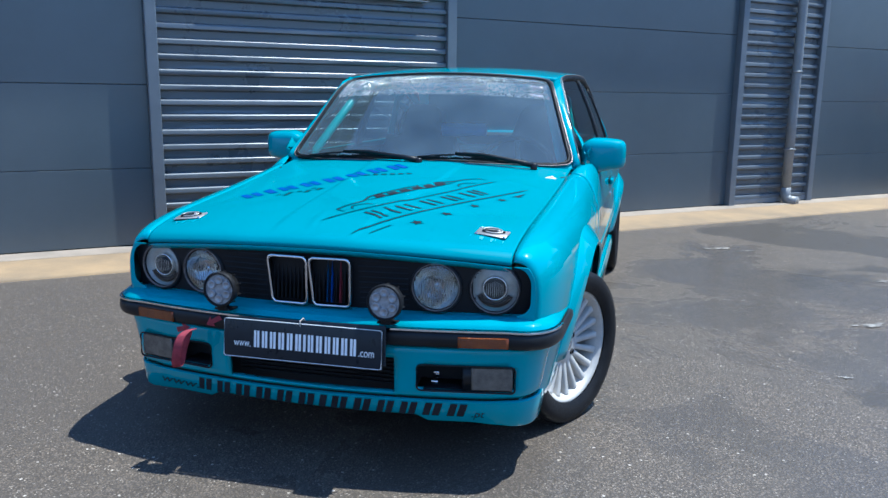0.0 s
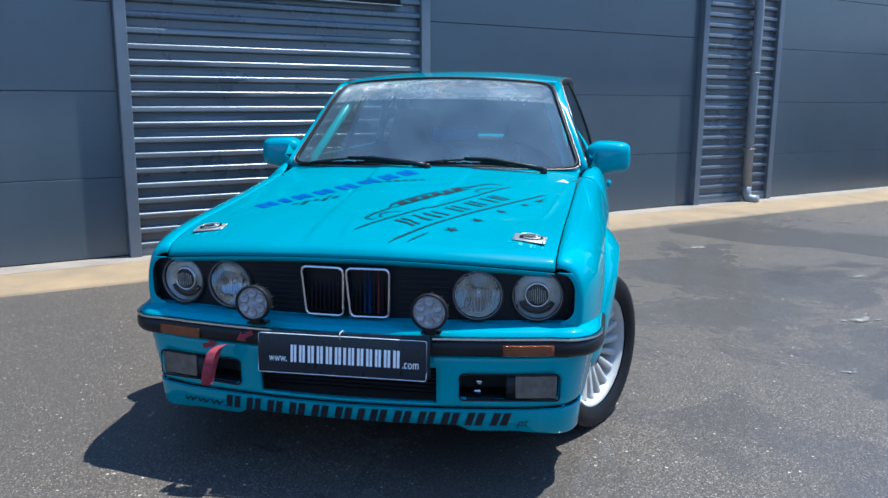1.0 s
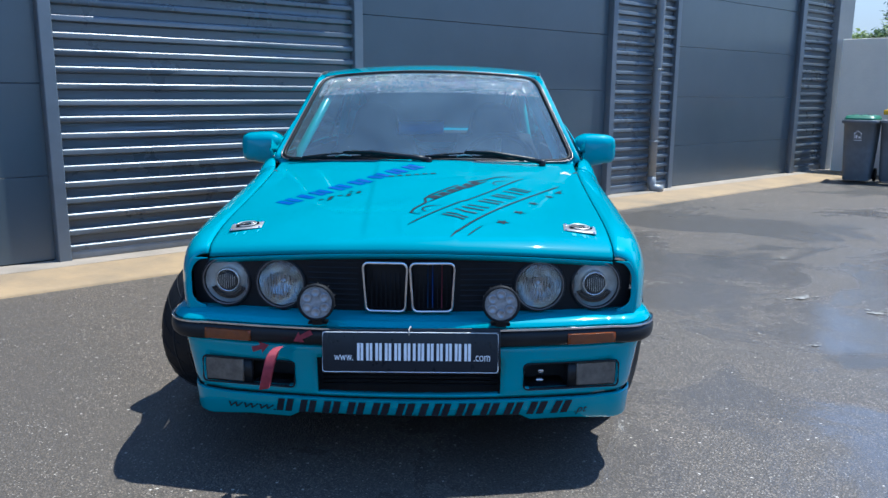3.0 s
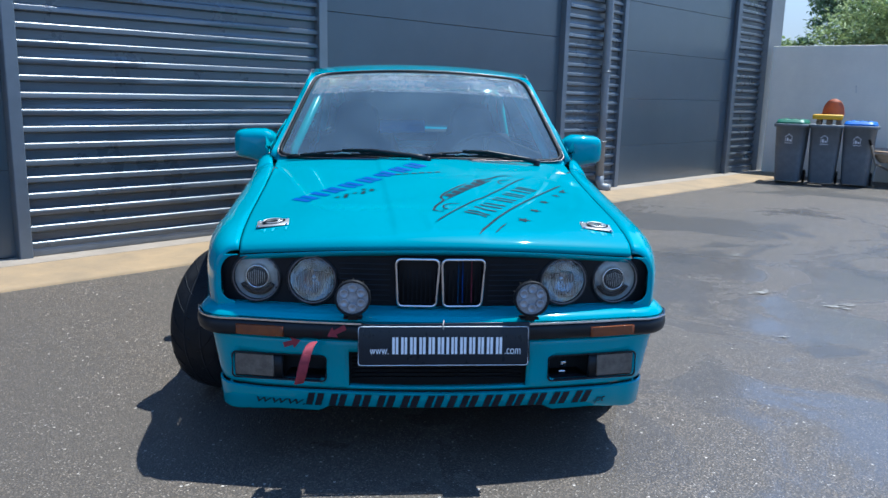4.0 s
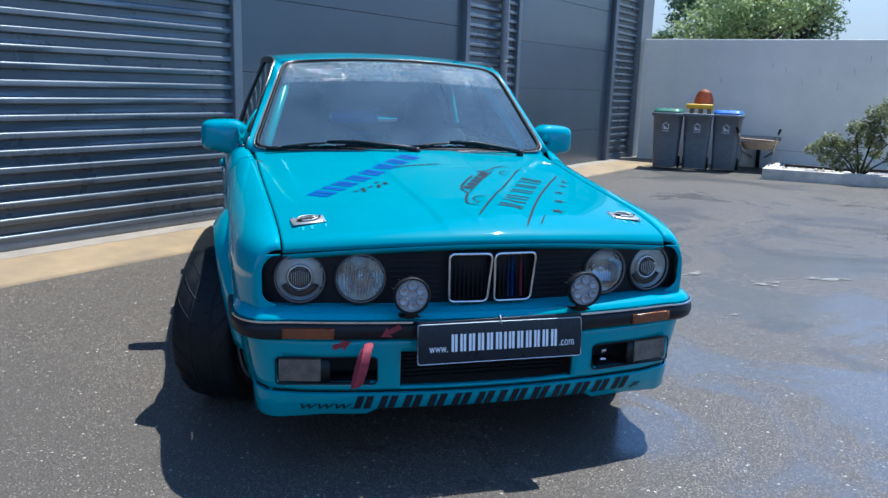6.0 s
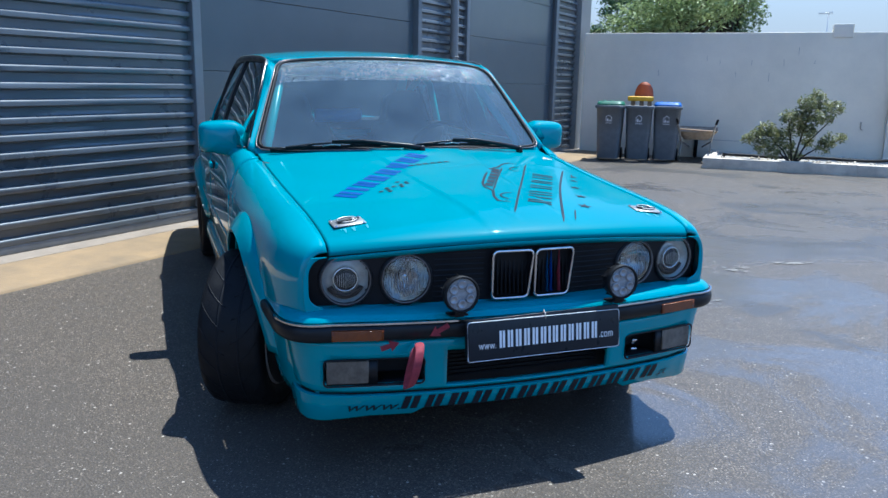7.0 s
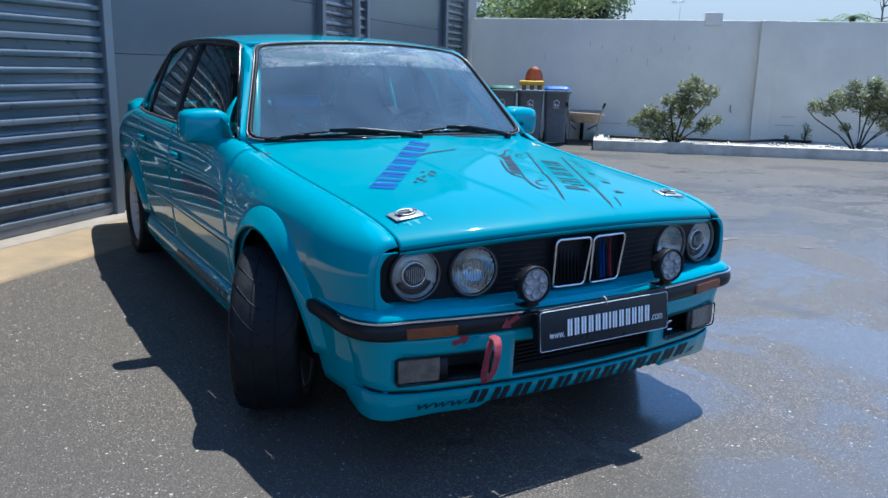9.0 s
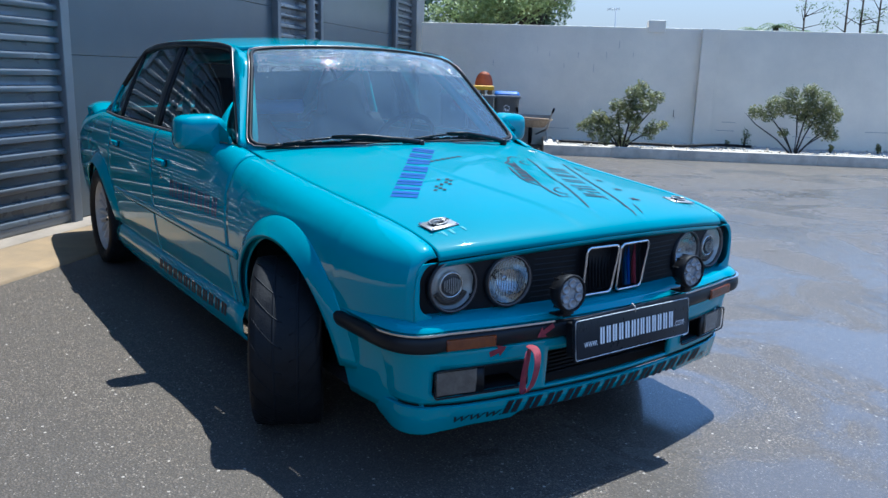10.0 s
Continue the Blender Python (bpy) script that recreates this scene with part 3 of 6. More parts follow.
# wheel arch flares
def flare(axle, r, side):
    def f(a, k):
        q = math.pi * a
        y, z = axle - math.cos(q) * (r + (0.0, 0.012, 0.04, 0.07, 0.078)[k]), 0.285 + math.sin(q) * (r + (0.0, 0.012, 0.04, 0.07, 0.078)[k]) * 0.98
        out = (0.034, 0.038, 0.024, 0.005, -0.006)[k] * (0.45 + 0.55 * math.sin(q))
        return (side * (body_x(y, min(z, top_edge(y)[1] - 0.02)) + out), y, z)
    return grid(f, lin(0.02, 0.98, 40), range(5))


for side in (-1, 1):
    part("wheel_arch_flare", flare(FRONT_AXLE, 0.345, side), paint, car, solid=0.006)
    part("wheel_arch_flare", flare(REAR_AXLE, 0.305, side), paint, car, solid=0.006)


# bumper and air dam follow one plan line
def plan(s, inset=0.0):
    """A place on the bumper's plan line, s from -1 to 1; inset moves it inwards."""
    side, q = (1 if s >= 0 else -1), abs(s)
    if q < 0.62:
        x = 0.6 * q / 0.62
        y, nx, ny = 0.02 + 0.07 * (x / 0.6) ** 2, 0.39 * x, -1.0
    elif q < 0.86:
        a = radians(90 * ((q - 0.62) / 0.24) ** 1.25)
        sa, ca = math.sin(a) ** 0.76, max(0.0, math.cos(a)) ** 0.76
        x, y, nx, ny = 0.6 + 0.142 * sa, 0.09 + 0.188 * (1 - ca), 0.2 + sa**1.6, -(ca**1.6) - 0.02
    else:
        t = (q - 0.86) / 0.14
        x, y, nx, ny = 0.742 + 0.006 * t, 0.278 + 0.17 * t, 1.0, -0.12
    ln = math.hypot(nx, ny)
    return Vector((side * (x - inset * nx / ln), y - inset * ny / ln, 0))


def lofted(rows, ss, keep=None, tuck=0.0):
    """A skin along the plan line; rows of (height, inset)."""
    def f(s, k):
        t = min(1.0, max(0.0, (abs(s) - 0.55) / 0.22))
        if tuck and abs(s) > 0.8:
            s = math.copysign(0.8 + (abs(s) - 0.8) * (1 - tuck * (0.43 - rows[k][0]) / 0.16), s)
        return plan(s, rows[k][1] + (rows[k][2] * t * t * (3 - 2 * t) if len(rows[k]) > 2 else 0.0)) + Vector((0, 0, rows[k][0]))
    return grid(f, ss, range(len(rows)), keep)


SS = lin(-1, 1, 121)
bumper = part("front_bumper", lofted([(0.484, 0.004), (0.490, 0.002), (0.498, 0.006), (0.508, 0.022), (0.515, 0.05), (0.519, 0.09), (0.518, 0.13)], SS), paint, car, solid=0.004)
part("rubber_strip", lofted([(0.428, 0.012), (0.431, 0.002), (0.438, -0.006), (0.452, -0.01), (0.468, -0.009), (0.477, -0.004), (0.481, 0.004)], SS), black_trim, bumper, "black rubber bumper strip", solid=0.01)
part("chrome_trim", lofted([(0.479, -0.003), (0.481, -0.008), (0.486, -0.008), (0.488, 0.0)], lin(-0.84, 0.84, 101)), chrome, bumper, "scuffed bright trim line", solid=0.003)

FOG_IN, FOG_OUT, MID = 0.340, 0.632, 0.273
q = 0.62 / 0.6
cols = sorted(set([round(v, 5) for v in lin(-1, 1, 81)] + [round(e * k * q, 5) for e in (-1, 1) for k in (FOG_IN, FOG_IN + 0.02, MID, FOG_OUT, FOG_OUT - 0.02)]))
dam_rows = [(z, i, 0.018 + (0.43 - z) * 0.12) for z, i in ((0.430, 0.018), (0.418, 0.012), (0.405, 0.012), (0.390, 0.014), (0.373, 0.014), (0.369, 0.0145), (0.361, 0.015), (0.333, 0.017), (0.305, 0.018), (0.297, 0.0185), (0.293, 0.019), (0.276, 0.021), (0.268, 0.026))]


def dam_keep(s, k):
    x, z = abs(s) / q, dam_rows[int(k)][0]
    zb = dam_rows[int(k) + 1][0]
    mid = (z + zb) / 2
    if x < MID and 0.276 < mid < 0.39:
        return False
    if FOG_IN < x < FOG_OUT and 0.293 < mid < 0.373:
        if (x < FOG_IN + 0.02 or x > FOG_OUT - 0.02) and not 0.297 < mid < 0.369:
            return True
        return False
    return True


dam = part("air_dam", lofted(dam_rows, cols, dam_keep, 0.5), paint, car, solid=0.014)
part("dam_groove", lofted([(0.270, 0.030, 0.036), (0.262, 0.030, 0.036)], SS, None, 0.5), fascia_black, dam)
def lip_bottom(s):
    x = abs(plan(s).x)
    return 0.186 + 0.02 * max(0, min(1, (0.37 - x) / 0.035)) - 0.012 * max(0, min(1, (x - 0.5) / 0.12)) + 0.075 * max(0, (abs(s) - 0.86) / 0.14)
def lip_inset(s, z):
    t = min(1.0, max(0.0, (abs(s) - 0.55) / 0.22))
    return 0.020 + max(0.0, 0.25 - z) * (0.33 - 0.25 * t) + 0.034 * t * t * (3 - 2 * t)
def lip_f(s, k):
    zb = lip_bottom(s)
    if abs(s) > 0.8:
        s = math.copysign(0.8 + (abs(s) - 0.8) * 0.66, s)
    z, extra = ((0.263, 0.005), (0.258, 0.0), (0.24, 0.0), (zb + 0.008, 0.0), (zb, 0.006), (zb + 0.004, 0.04))[k]
    return plan(s, lip_inset(s, z) + extra) + Vector((0, 0, z))
part("front_lip", grid(lip_f, sorted(SS + [0.345 * q, -0.345 * q, 0.372 * q, -0.372 * q]), range(6)), paint, dam, solid=0.004)
part("radiator_shadow_panel", box(1.24, 0.02, 0.24, pose(0, 0.20, 0.33)), dark_inside, dam, smooth=False)
for k in range(9):
    part("lower_grille_bar", box(0.53, 0.012, 0.005, pose(0, 0.115, 0.285 + 0.0125 * k), bevel=0.0015), fascia_black, dam)

# front panel with lamps and kidneys
def fascia_y(x, z):
    return 0.082 + 0.19 * x * x + (0.66 - z) * 0.12


def fascia_outline(x):
    """Lower and upper edge of the black panel at x."""
    top = min(0.690, 0.698 - 0.1 * x * x)
    low = 0.515
    return low, top


def fascia_f(x, v):
    lo, hi = fascia_outline(x)
    z = lo + (hi - lo) * v
    return (x, fascia_y(x, z), z)


xs = sorted(set([round(v, 4) for v in lin(-0.6, 0.6, 151)] + [e * (0.6 + 0.06 * math.sin(a)) for e in (-1, 1) for a in lin(0.15, 1.5, 9)]))
def lamp_hole(x, v):
    p = fascia_f(x, v)
    return all(math.hypot(abs(x) - c, p[2] - 0.598) > 0.068 for c in (0.552, 0.382))


fascia = part("grille_panel", grid(fascia_f, xs, lin(0, 1, 22), lamp_hole), fascia_black, car, solid=0.004)
for k in range(9):
    z = 0.535 + 0.0165 * k
    for a, b in ((-0.30, -0.15), (0.15, 0.30)):
        part("grille_slat", grid(lambda x, j: (x, fascia_y(x, z) - (0.002, 0.009, 0.002)[j], z + (-0.004, 0.0, 0.004)[j]), lin(a, b, 6), (0, 1, 2)), fascia_black, fascia)
# painted strip under the panel and corners round it
def apron_f(s, k):
    x = s
    return (x, fascia_y(x, 0.5) + (-0.012, -0.010, 0.0)[k], (0.49, 0.516, 0.524)[k])
part("lower_front_panel", grid(apron_f, lin(-0.66, 0.66, 45), (0, 1, 2)), paint, car, solid=0.004)
for side in (-1, 1):
    def cheek(v, u):
        """The front corner: from the black panel's round end out to the wing's edge."""
        z = 0.49 + (0.667 - 0.49) * v
        x_in = 0.659
        if z > 0.613:
            x_in -= 0.053 * (1 - math.sqrt(max(0.0, 1 - ((z - 0.613) / 0.054) ** 2)))
        elif z < 0.563:
            x_in -= 0.04 * (1 - math.sqrt(max(0.0, 1 - (min(0.04, 0.563 - z) / 0.04) ** 2)))
        x_out, y_out = body_x(0.142, z), 0.142
        x = x_in + (x_out - x_in) * u
        y_in = fascia_y(x_in, z) - 0.010
        return (side * x, min(y_in, y_out) + (y_out - min(y_in, y_out)) * u**2, z)
    part("front_corner", grid(cheek, lin(0, 1, 41), lin(0, 1, 6)), paint, car, solid=0.004)


def facing(x, y, z, yaw=0, tilt=0):
    """A pose whose z axis points out of the nose."""
    return pose(x, y, z, 90 + tilt, 0, yaw)


def rounded(w, h, r, n=6, taper=0.0, shift=0.0):
    pts = []
    for cx, cy, a0 in ((w - r, h - r, 0), (-w + r, h - r, 90), (-w + r, -h + r, 180), (w - r, -h + r, 270)):
        for k in range(n + 1):
            a = radians(a0 + 90 * k / n)
            px, pz = cx + r * math.cos(a), cy + r * math.sin(a)
            pts.append((px * (1 - taper * (0.5 - pz / (2 * h))) + shift * (pz / h), pz))
    return pts


def headlamp(x, z, outer):
    side = 1 if x > 0 else -1
    y = fascia_y(x, z)
    lamp = part("headlamp", lathe([(0.072, -0.05), (0.0775, -0.006), (0.0785, 0.004), (0.076, 0.010), (0.0715, 0.011), (0.069, 0.004), (0.0685, -0.05)], 40), black_trim, car, "round headlamp with clear ribbed lens", at=facing(x, y - 0.006, z, side * 6))
    if outer:
        prof = [(0.0675, 0.0), (0.062, -0.012), (0.048, -0.02), (0.036, -0.02), (0.034, -0.012), (0.031, -0.014), (0.0, -0.02)]
    else:
        prof = [(0.0675, 0.0), (0.06, -0.018), (0.045, -0.035), (0.025, -0.05), (0.012, -0.055), (0.0, -0.055)]
    part("rim", lathe([(0.0688, 0.006), (0.0692, 0.0115), (0.0702, 0.0125), (0.0718, 0.0115), (0.072, 0.006)], 40), trim_satin, lamp, "dull grey lamp rim")
    part("reflector", lathe(prof, 40), reflector if outer else mirror_bowl, lamp)
    if outer:
        part("projector_ring", lathe([(0.036, -0.016), (0.037, -0.004), (0.034, -0.001), (0.031, -0.004), (0.030, -0.016)], 32), chrome, lamp)
        part("projector_glass", lathe([(0.030, -0.010), (0.024, 0.0), (0.012, 0.006), (0.0, 0.008)], 32), plate_black, lamp)
        bm = bmesh.new()
        for k in range(9):
            box(0.0012, 0.048 - abs(k - 4) * 0.005, 0.002, pose((k - 4) * 0.006, 0, 0.0075 - abs(k - 4) * 0.0012), bm=bm)
        part("glass_rib", bm, steel, lamp, smooth=False)
        bm = grid(lambda a, r: (math.cos(a) * r, math.sin(a) * r, -0.010), lin(radians(205), radians(335), 16), (0.042, 0.058))
        part("parking_light_slot", bm, black_trim, lamp, solid=0.002)
    else:
        part("bulb_shield", lathe([(0.011, -0.05), (0.011, -0.022), (0.008, -0.016), (0.0, -0.015)], 20), chrome, lamp)
        bm = bmesh.new()
        for k in range(13):
            h = math.sqrt(max(0, 0.058**2 - ((k - 6) * 0.0085) ** 2))
            if h > 0.01:
                box(0.0011, h * 1.3, 0.0015, pose((k - 6) * 0.0085, -h * 0.2, 0.006), bm=bm)
        part("lens_rib", bm, led_cup_mat, lamp, smooth=False)
    lens = part("lens", lathe([(0.0685, 0.006), (0.055, 0.011), (0.035, 0.015), (0.015, 0.017), (0.0, 0.0175)], 40), lens_glass, lamp)
    lens.visible_shadow = False
    return lamp


for side in (-1, 1):
    headlamp(side * 0.552, 0.597, True)
    headlamp(side * 0.382, 0.598, False)

# kidneys
for side in (-1, 1):
    yk = 0.05
    pts = rounded(0.064, 0.0735, 0.016, 6, 0.10)
    ring = [(side * (0.0685 + px * 1.0) - side * 0.0, yk + (0.0735 - pz) * 0.12 + 0.10 * max(0, px + 0.02) * 0.6, 0.6 + pz) for px, pz in pts]
    kid = part("kidney_grille", tube(ring, 0.0042, 10, closed=True), chrome, car, "bright kidney-shaped grille surround")
    inner = [(side * 0.0685 + (a - side * 0.0685) * 0.97, b + 0.03, 0.6 + (c - 0.6) * 0.97) for a, b, c in ring]
    bm = bmesh.new()
    outer_v, inner_v = [bm.verts.new(p) for p in ring], [bm.verts.new(p) for p in inner]
    for k in range(len(ring)):
        l = (k + 1) % len(ring)
        bm.faces.new((outer_v[k], outer_v[l], inner_v[l], inner_v[k]))
    part("kidney_tunnel", bm, fascia_black, kid)
    for k in range(9):
        x = side * 0.0685 + (k - 4) * 0.0135
        stripe = side > 0 and k in (3, 4, 6)
        mat = fascia_black
        if stripe:
            mat = {3: decal_navy_shade, 4: decal_blue, 6: red_strap}[k]
        part("kidney_bar", box(0.002 if stripe else 0.003, 0.02, 0.128, pose(x, yk + (0.03 if stripe else 0.036), 0.6, -7), bevel=0.001, segments=1), mat, kid)

# round LED lamps on the bumper
def spot_lamp(x):
    m = facing(x, -0.012, 0.573, 0, -4)
    lamp = part("spot_lamp", lathe([(0.0, -0.05), (0.03, -0.048), (0.046, -0.034), (0.052, -0.01), (0.053, 0.006), (0.050, 0.010), (0.046, 0.010), (0.0455, 0.002)], 36), rubber, car, "round black LED spot lamp", at=m)
    part("lamp_face", lathe([(0.0458, 0.003), (0.0, 0.003)], 36), led_body, lamp)
    for k in range(6):
        a = radians(90 + 60 * k)
        part("led_cup", lathe([(0.0135, 0.003), (0.0125, 0.009), (0.010, 0.0095), (0.006, 0.005), (0.0, 0.0045)], 16, pose(0.028 * math.cos(a), 0.028 * math.sin(a), 0)), led_cup_mat, lamp)
    for k in range(10):
        a = radians(36 * k + 18)
        part("cooling_fin", box(0.003, 0.014, 0.03, pose(0.045 * math.cos(a), 0.045 * math.sin(a), -0.022, 0, 0, 36 * k + 108), bevel=0.001, segments=1), rubber, lamp)
    foot = box(0.03, 0.03, 0.018, pose(0, -0.054, -0.02), bevel=0.003)
    part("bracket", foot, rubber, lamp)
    part("bracket_foot", box(0.055, 0.006, 0.045, pose(0, -0.0635, -0.035), bevel=0.002), rubber, lamp)
    return lamp


spot_lamp(-0.257)
spot_lamp(0.264)

# indicators, fog lamps
for side in (-1, 1):
    ind = part("indicator", grid(lambda s, k: plan(side * s, (-0.008, -0.013, -0.0135, -0.0125, -0.008)[k]) + Vector((0, 0, (0.434, 0.437, 0.452, 0.466, 0.469)[k])), lin(0.462 * q, 0.605 * q, 14), range(5)), amber, car, "amber indicator lens in the bumper", solid=0.006)
    fog = part("fog_lamp", grid(lambda s, k: plan(side * s, (0.022, 0.016, 0.015, 0.016, 0.022)[k]) + Vector((0, 0, (0.296, 0.300, 0.333, 0.366, 0.370)[k])), lin(0.502 * q, 0.622 * q, 22), range(5)), fog_lens, car, "clear fog lamp in the air dam", solid=0.01)
    part("bezel", grid(lambda s, k: plan(side * s, 0.03) + Vector((0, 0, 0.294 + 0.077 * k)), lin(0.476 * q, 0.624 * q, 24), (0, 1)), black_trim, fog, solid=0.01)
    ring = [plan(side * px * q, 0.013) + Vector((0, 0, 0.333 + pz)) for px, pz in ((0.486 + a, b) for a, b in rounded(0.145, 0.040, 0.014, 5))]
    part("duct_rim", tube(ring, 0.0028, 6, closed=True), black_trim, dam)
    part("duct_floor", grid(lambda s, k: plan(side * s, 0.02 + 0.1 * k) + Vector((0, 0, 0.294)), lin(0.34 * q, 0.48 * q, 6), (0, 1)), fascia_black, dam, solid=0.004)

clip = part("duct_clip", box(0.018, 0.008, 0.026, pose(0.392, 0.092, 0.336, 30), bevel=0.003), chrome, car, "bright metal clip inside the bumper duct")
part("clip_tab", box(0.022, 0.008, 0.018, pose(0.388, 0.086, 0.312, 40), bevel=0.003), chrome, clip)


# wheels
def wheel(name, x, y, steer, side):
    """Multi-spoke wheel; its axle lies along x and the face points outwards."""
    m = pose(x, y, TYRE_R * 0.975 - 0.004, 0, 0, steer) @ pose(0, 0, 0, 0, 90 * side, 0) @ Matrix.Diagonal((0.975, 0.975, 1.06, 1))
    w = part(name, lathe([(0.205, -0.10), (0.212, -0.085), (0.19, -0.07), (0.175, 0.02), (0.185, 0.055), (0.197, 0.078), (0.206, 0.086), (0.212, 0.083), (0.213, 0.072)], 48), white_wheel, car, "white multi-spoke alloy wheel", at=m)
    R = TYRE_R
    part("tyre", lathe([(0.205, -0.088), (0.225, -0.102), (0.255, -0.106), (0.279, -0.098), (R - 0.003, -0.082), (R, -0.06), (R + 0.001, 0.0), (R, 0.06), (R - 0.003, 0.082), (0.279, 0.098), (0.255, 0.106), (0.225, 0.102), (0.207, 0.09)], 64), rubber, w, "black road tyre with worn grooves")
    bm = bmesh.new()
    for k in range(22):
        for sgn in (-1, 1):
            a0 = 2 * math.pi * (k + 0.25 * sgn) / 22
            rows = []
            for t in lin(0, 1, 7):
                hh, aa, wd = 0.010 + 0.086 * t, a0 + 0.34 * t**1.5, 0.020 - 0.007 * t
                rr = R + 0.0012 - (0.005 * max(0.0, (hh - 0.078) / 0.018) ** 1.5)
                rows.append([bm.verts.new((rr * math.cos(q), rr * math.sin(q), sgn * hh)) for q in (aa, aa + wd)])
            for p, q in zip(rows, rows[1:]):
                bm.faces.new((p[0], p[1], q[1], q[0]))
    for hh in (-0.034, 0.034):
        rows = [[bm.verts.new(((R + 0.0012) * math.cos(q), (R + 0.0012) * math.sin(q), hh + e)) for e in (-0.004, 0.004)] for q in lin(0, 2 * math.pi, 65)]
        for p, q in zip(rows, rows[1:]):
            bm.faces.new((p[0], p[1], q[1], q[0]))
    part("tread_groove", bm, fascia_black, w, solid=0.002)["kind"] = "stuff"
    # added dark disc hides the white barrel, standing in for wheelhouse shade
    part("wheel_back_shade", lathe([(0.0, -0.06), (0.15, -0.065), (0.2, -0.094), (0.208, -0.098)], 36), dark_inside, w)
    part("hub", lathe([(0.0, 0.052), (0.028, 0.052), (0.03, 0.058), (0.034, 0.058), (0.06, 0.054), (0.072, 0.05), (0.074, 0.02), (0.0, 0.02)], 36), white_wheel, w)
    part("centre_cap", lathe([(0.0, 0.066), (0.018, 0.065), (0.026, 0.06), (0.027, 0.052)], 24), chrome, w)
    n = 20
    for k in range(n):
        a = 360.0 * k / n
        def spoke(t, j):
            r = 0.062 + (0.188 - 0.062) * t
            wd = 0.0095 + 0.004 * t * t + 0.003 * (1 - t) ** 3
            hh = 0.054 + 0.014 * t - 0.004 * (1 - t)
            px, pz = ((-wd, hh - 0.03), (-wd, hh - 0.004), (-wd * 0.55, hh), (wd * 0.55, hh), (wd, hh - 0.004), (wd, hh - 0.03))[j]
            return pose(0, 0, 0, 0, 0, a) @ Vector((r, px, pz))
        part("spoke", grid(spoke, lin(0, 1, 6), range(6)), white_wheel, w)
    for k in range(4):
        a = radians(45 + 90 * k)
        part("wheel_bolt", lathe([(0.009, 0.056), (0.011, 0.052), (0.013, 0.047), (0.0, 0.046)], 12, pose(0.044 * math.cos(a), 0.044 * math.sin(a), 0.006)), dark_inside, w)
    part("brake_disc", lathe([(0.0, -0.02), (0.13, -0.02), (0.13, -0.004), (0.0, -0.004)], 36), steel, w)
    return w


STEER = -27
wheel("front_wheel", -0.73, FRONT_AXLE + 0.02, STEER, -1)
wheel("front_wheel", 0.667, FRONT_AXLE - 0.085, STEER, 1)
wheel("rear_wheel", -0.68, REAR_AXLE, 0, -1)
wheel("rear_wheel", 0.68, REAR_AXLE, 0, 1)

# ---- glasshouse ----
def screen(u, v, out=0.0):
    """Windscreen surface: u from -1 to 1 across, v from the base to the top."""
    xe = 0.655 + (0.502 - 0.655) * v
    yb, yt = 1.345, 1.795
    bow_b, bow_t = 0.125, 0.075
    y = yb + (yt - yb) * (v + 0.26 * (v**20 - v)) - (bow_b + (bow_t - bow_b) * v) * (1 - u * u)
    z = 0.858 + (1.232 - 0.858) * v + (0.012 + 0.014 * v) * (1 - u * u)
    n = Vector((0.25 * u, -0.66, 0.74)).normalized()
    return Vector((u * xe, y, z)) + out * n


def screen_edge(a, grow=0.0):
    """The rounded outline of the windscreen in (u, v), a round from 0 to 1."""
    q = 2 * math.pi * a
    c, sn = math.cos(q), math.sin(q)
    e = 0.12
    k = (abs(c) ** (2 / e) + abs(sn) ** (2 / e)) ** (-e / 2)
    return c * k * (0.985 + grow), 0.495 + sn * k * (0.485 + grow * 0.75)


AROUND = [i / 120 for i in range(121)]


def screen_skin(r0, r1, n, grow0=0.0, grow1=0.0, out=0.0):
    def f(a, i):
        t = i / (n - 1)
        u, v = screen_edge(a, grow0 + (grow1 - grow0) * t)
        r = r0 + (r1 - r0) * t
        return screen(u * r, 0.495 + (v - 0.495) * r, out)
    return grid(f, AROUND, range(n))


wind = part("windscreen", screen_skin(0.001, 1.0, 12), windscreen_glass, car, "wet windscreen beaded with drops along its top")
wind.visible_shadow = False


def frame_line(grow, out):
    return [screen(*screen_edge(a, grow), out) for a in AROUND[:-1]]


part("windscreen_seal", tube(frame_line(0.004, 0.002), 0.0085, 8, closed=True), rubber, car, "black rubber windscreen seal")
part("windscreen_trim", tube(frame_line(0.022, 0.005), 0.0032, 8, closed=True), trim_satin, car, "dull bright windscreen trim")
part("windscreen_surround", screen_skin(1.0, 1.0, 4, 0.0, 0.06, -0.006), paint, car, solid=0.006)

# roof
def roof_f(y, u):
    t = (y - 1.72) / (3.08 - 1.72)
    w = ramp(y, (1.72, 0.533), (2.3, 0.566), (3.08, 0.555))
    fy = y - 0.075 * (1 - u * u) * (1 - t) + 0.05 * (1 - u * u) * max(0, t - 0.6) * 2.5
    edge = ramp(t, (0.0, 1.236), (0.15, 1.256), (0.4, 1.270), (0.75, 1.264), (1.0, 1.222))
    crown = 0.023 * (1 - abs(u) ** 2.6) + 0.012 * math.sin(math.pi * min(1, max(0, t))) * (1 - u * u)
    return (u * w, fy + 0.065 * 1.0 * (1 - t), edge + crown)


part("roof", grid(roof_f, lin(1.72, 3.08, 34), lin(-1, 1, 33)), paint, car, solid=0.02)


def waist(y):
    x, z = top_edge(y)
    return Vector((x, y, z))


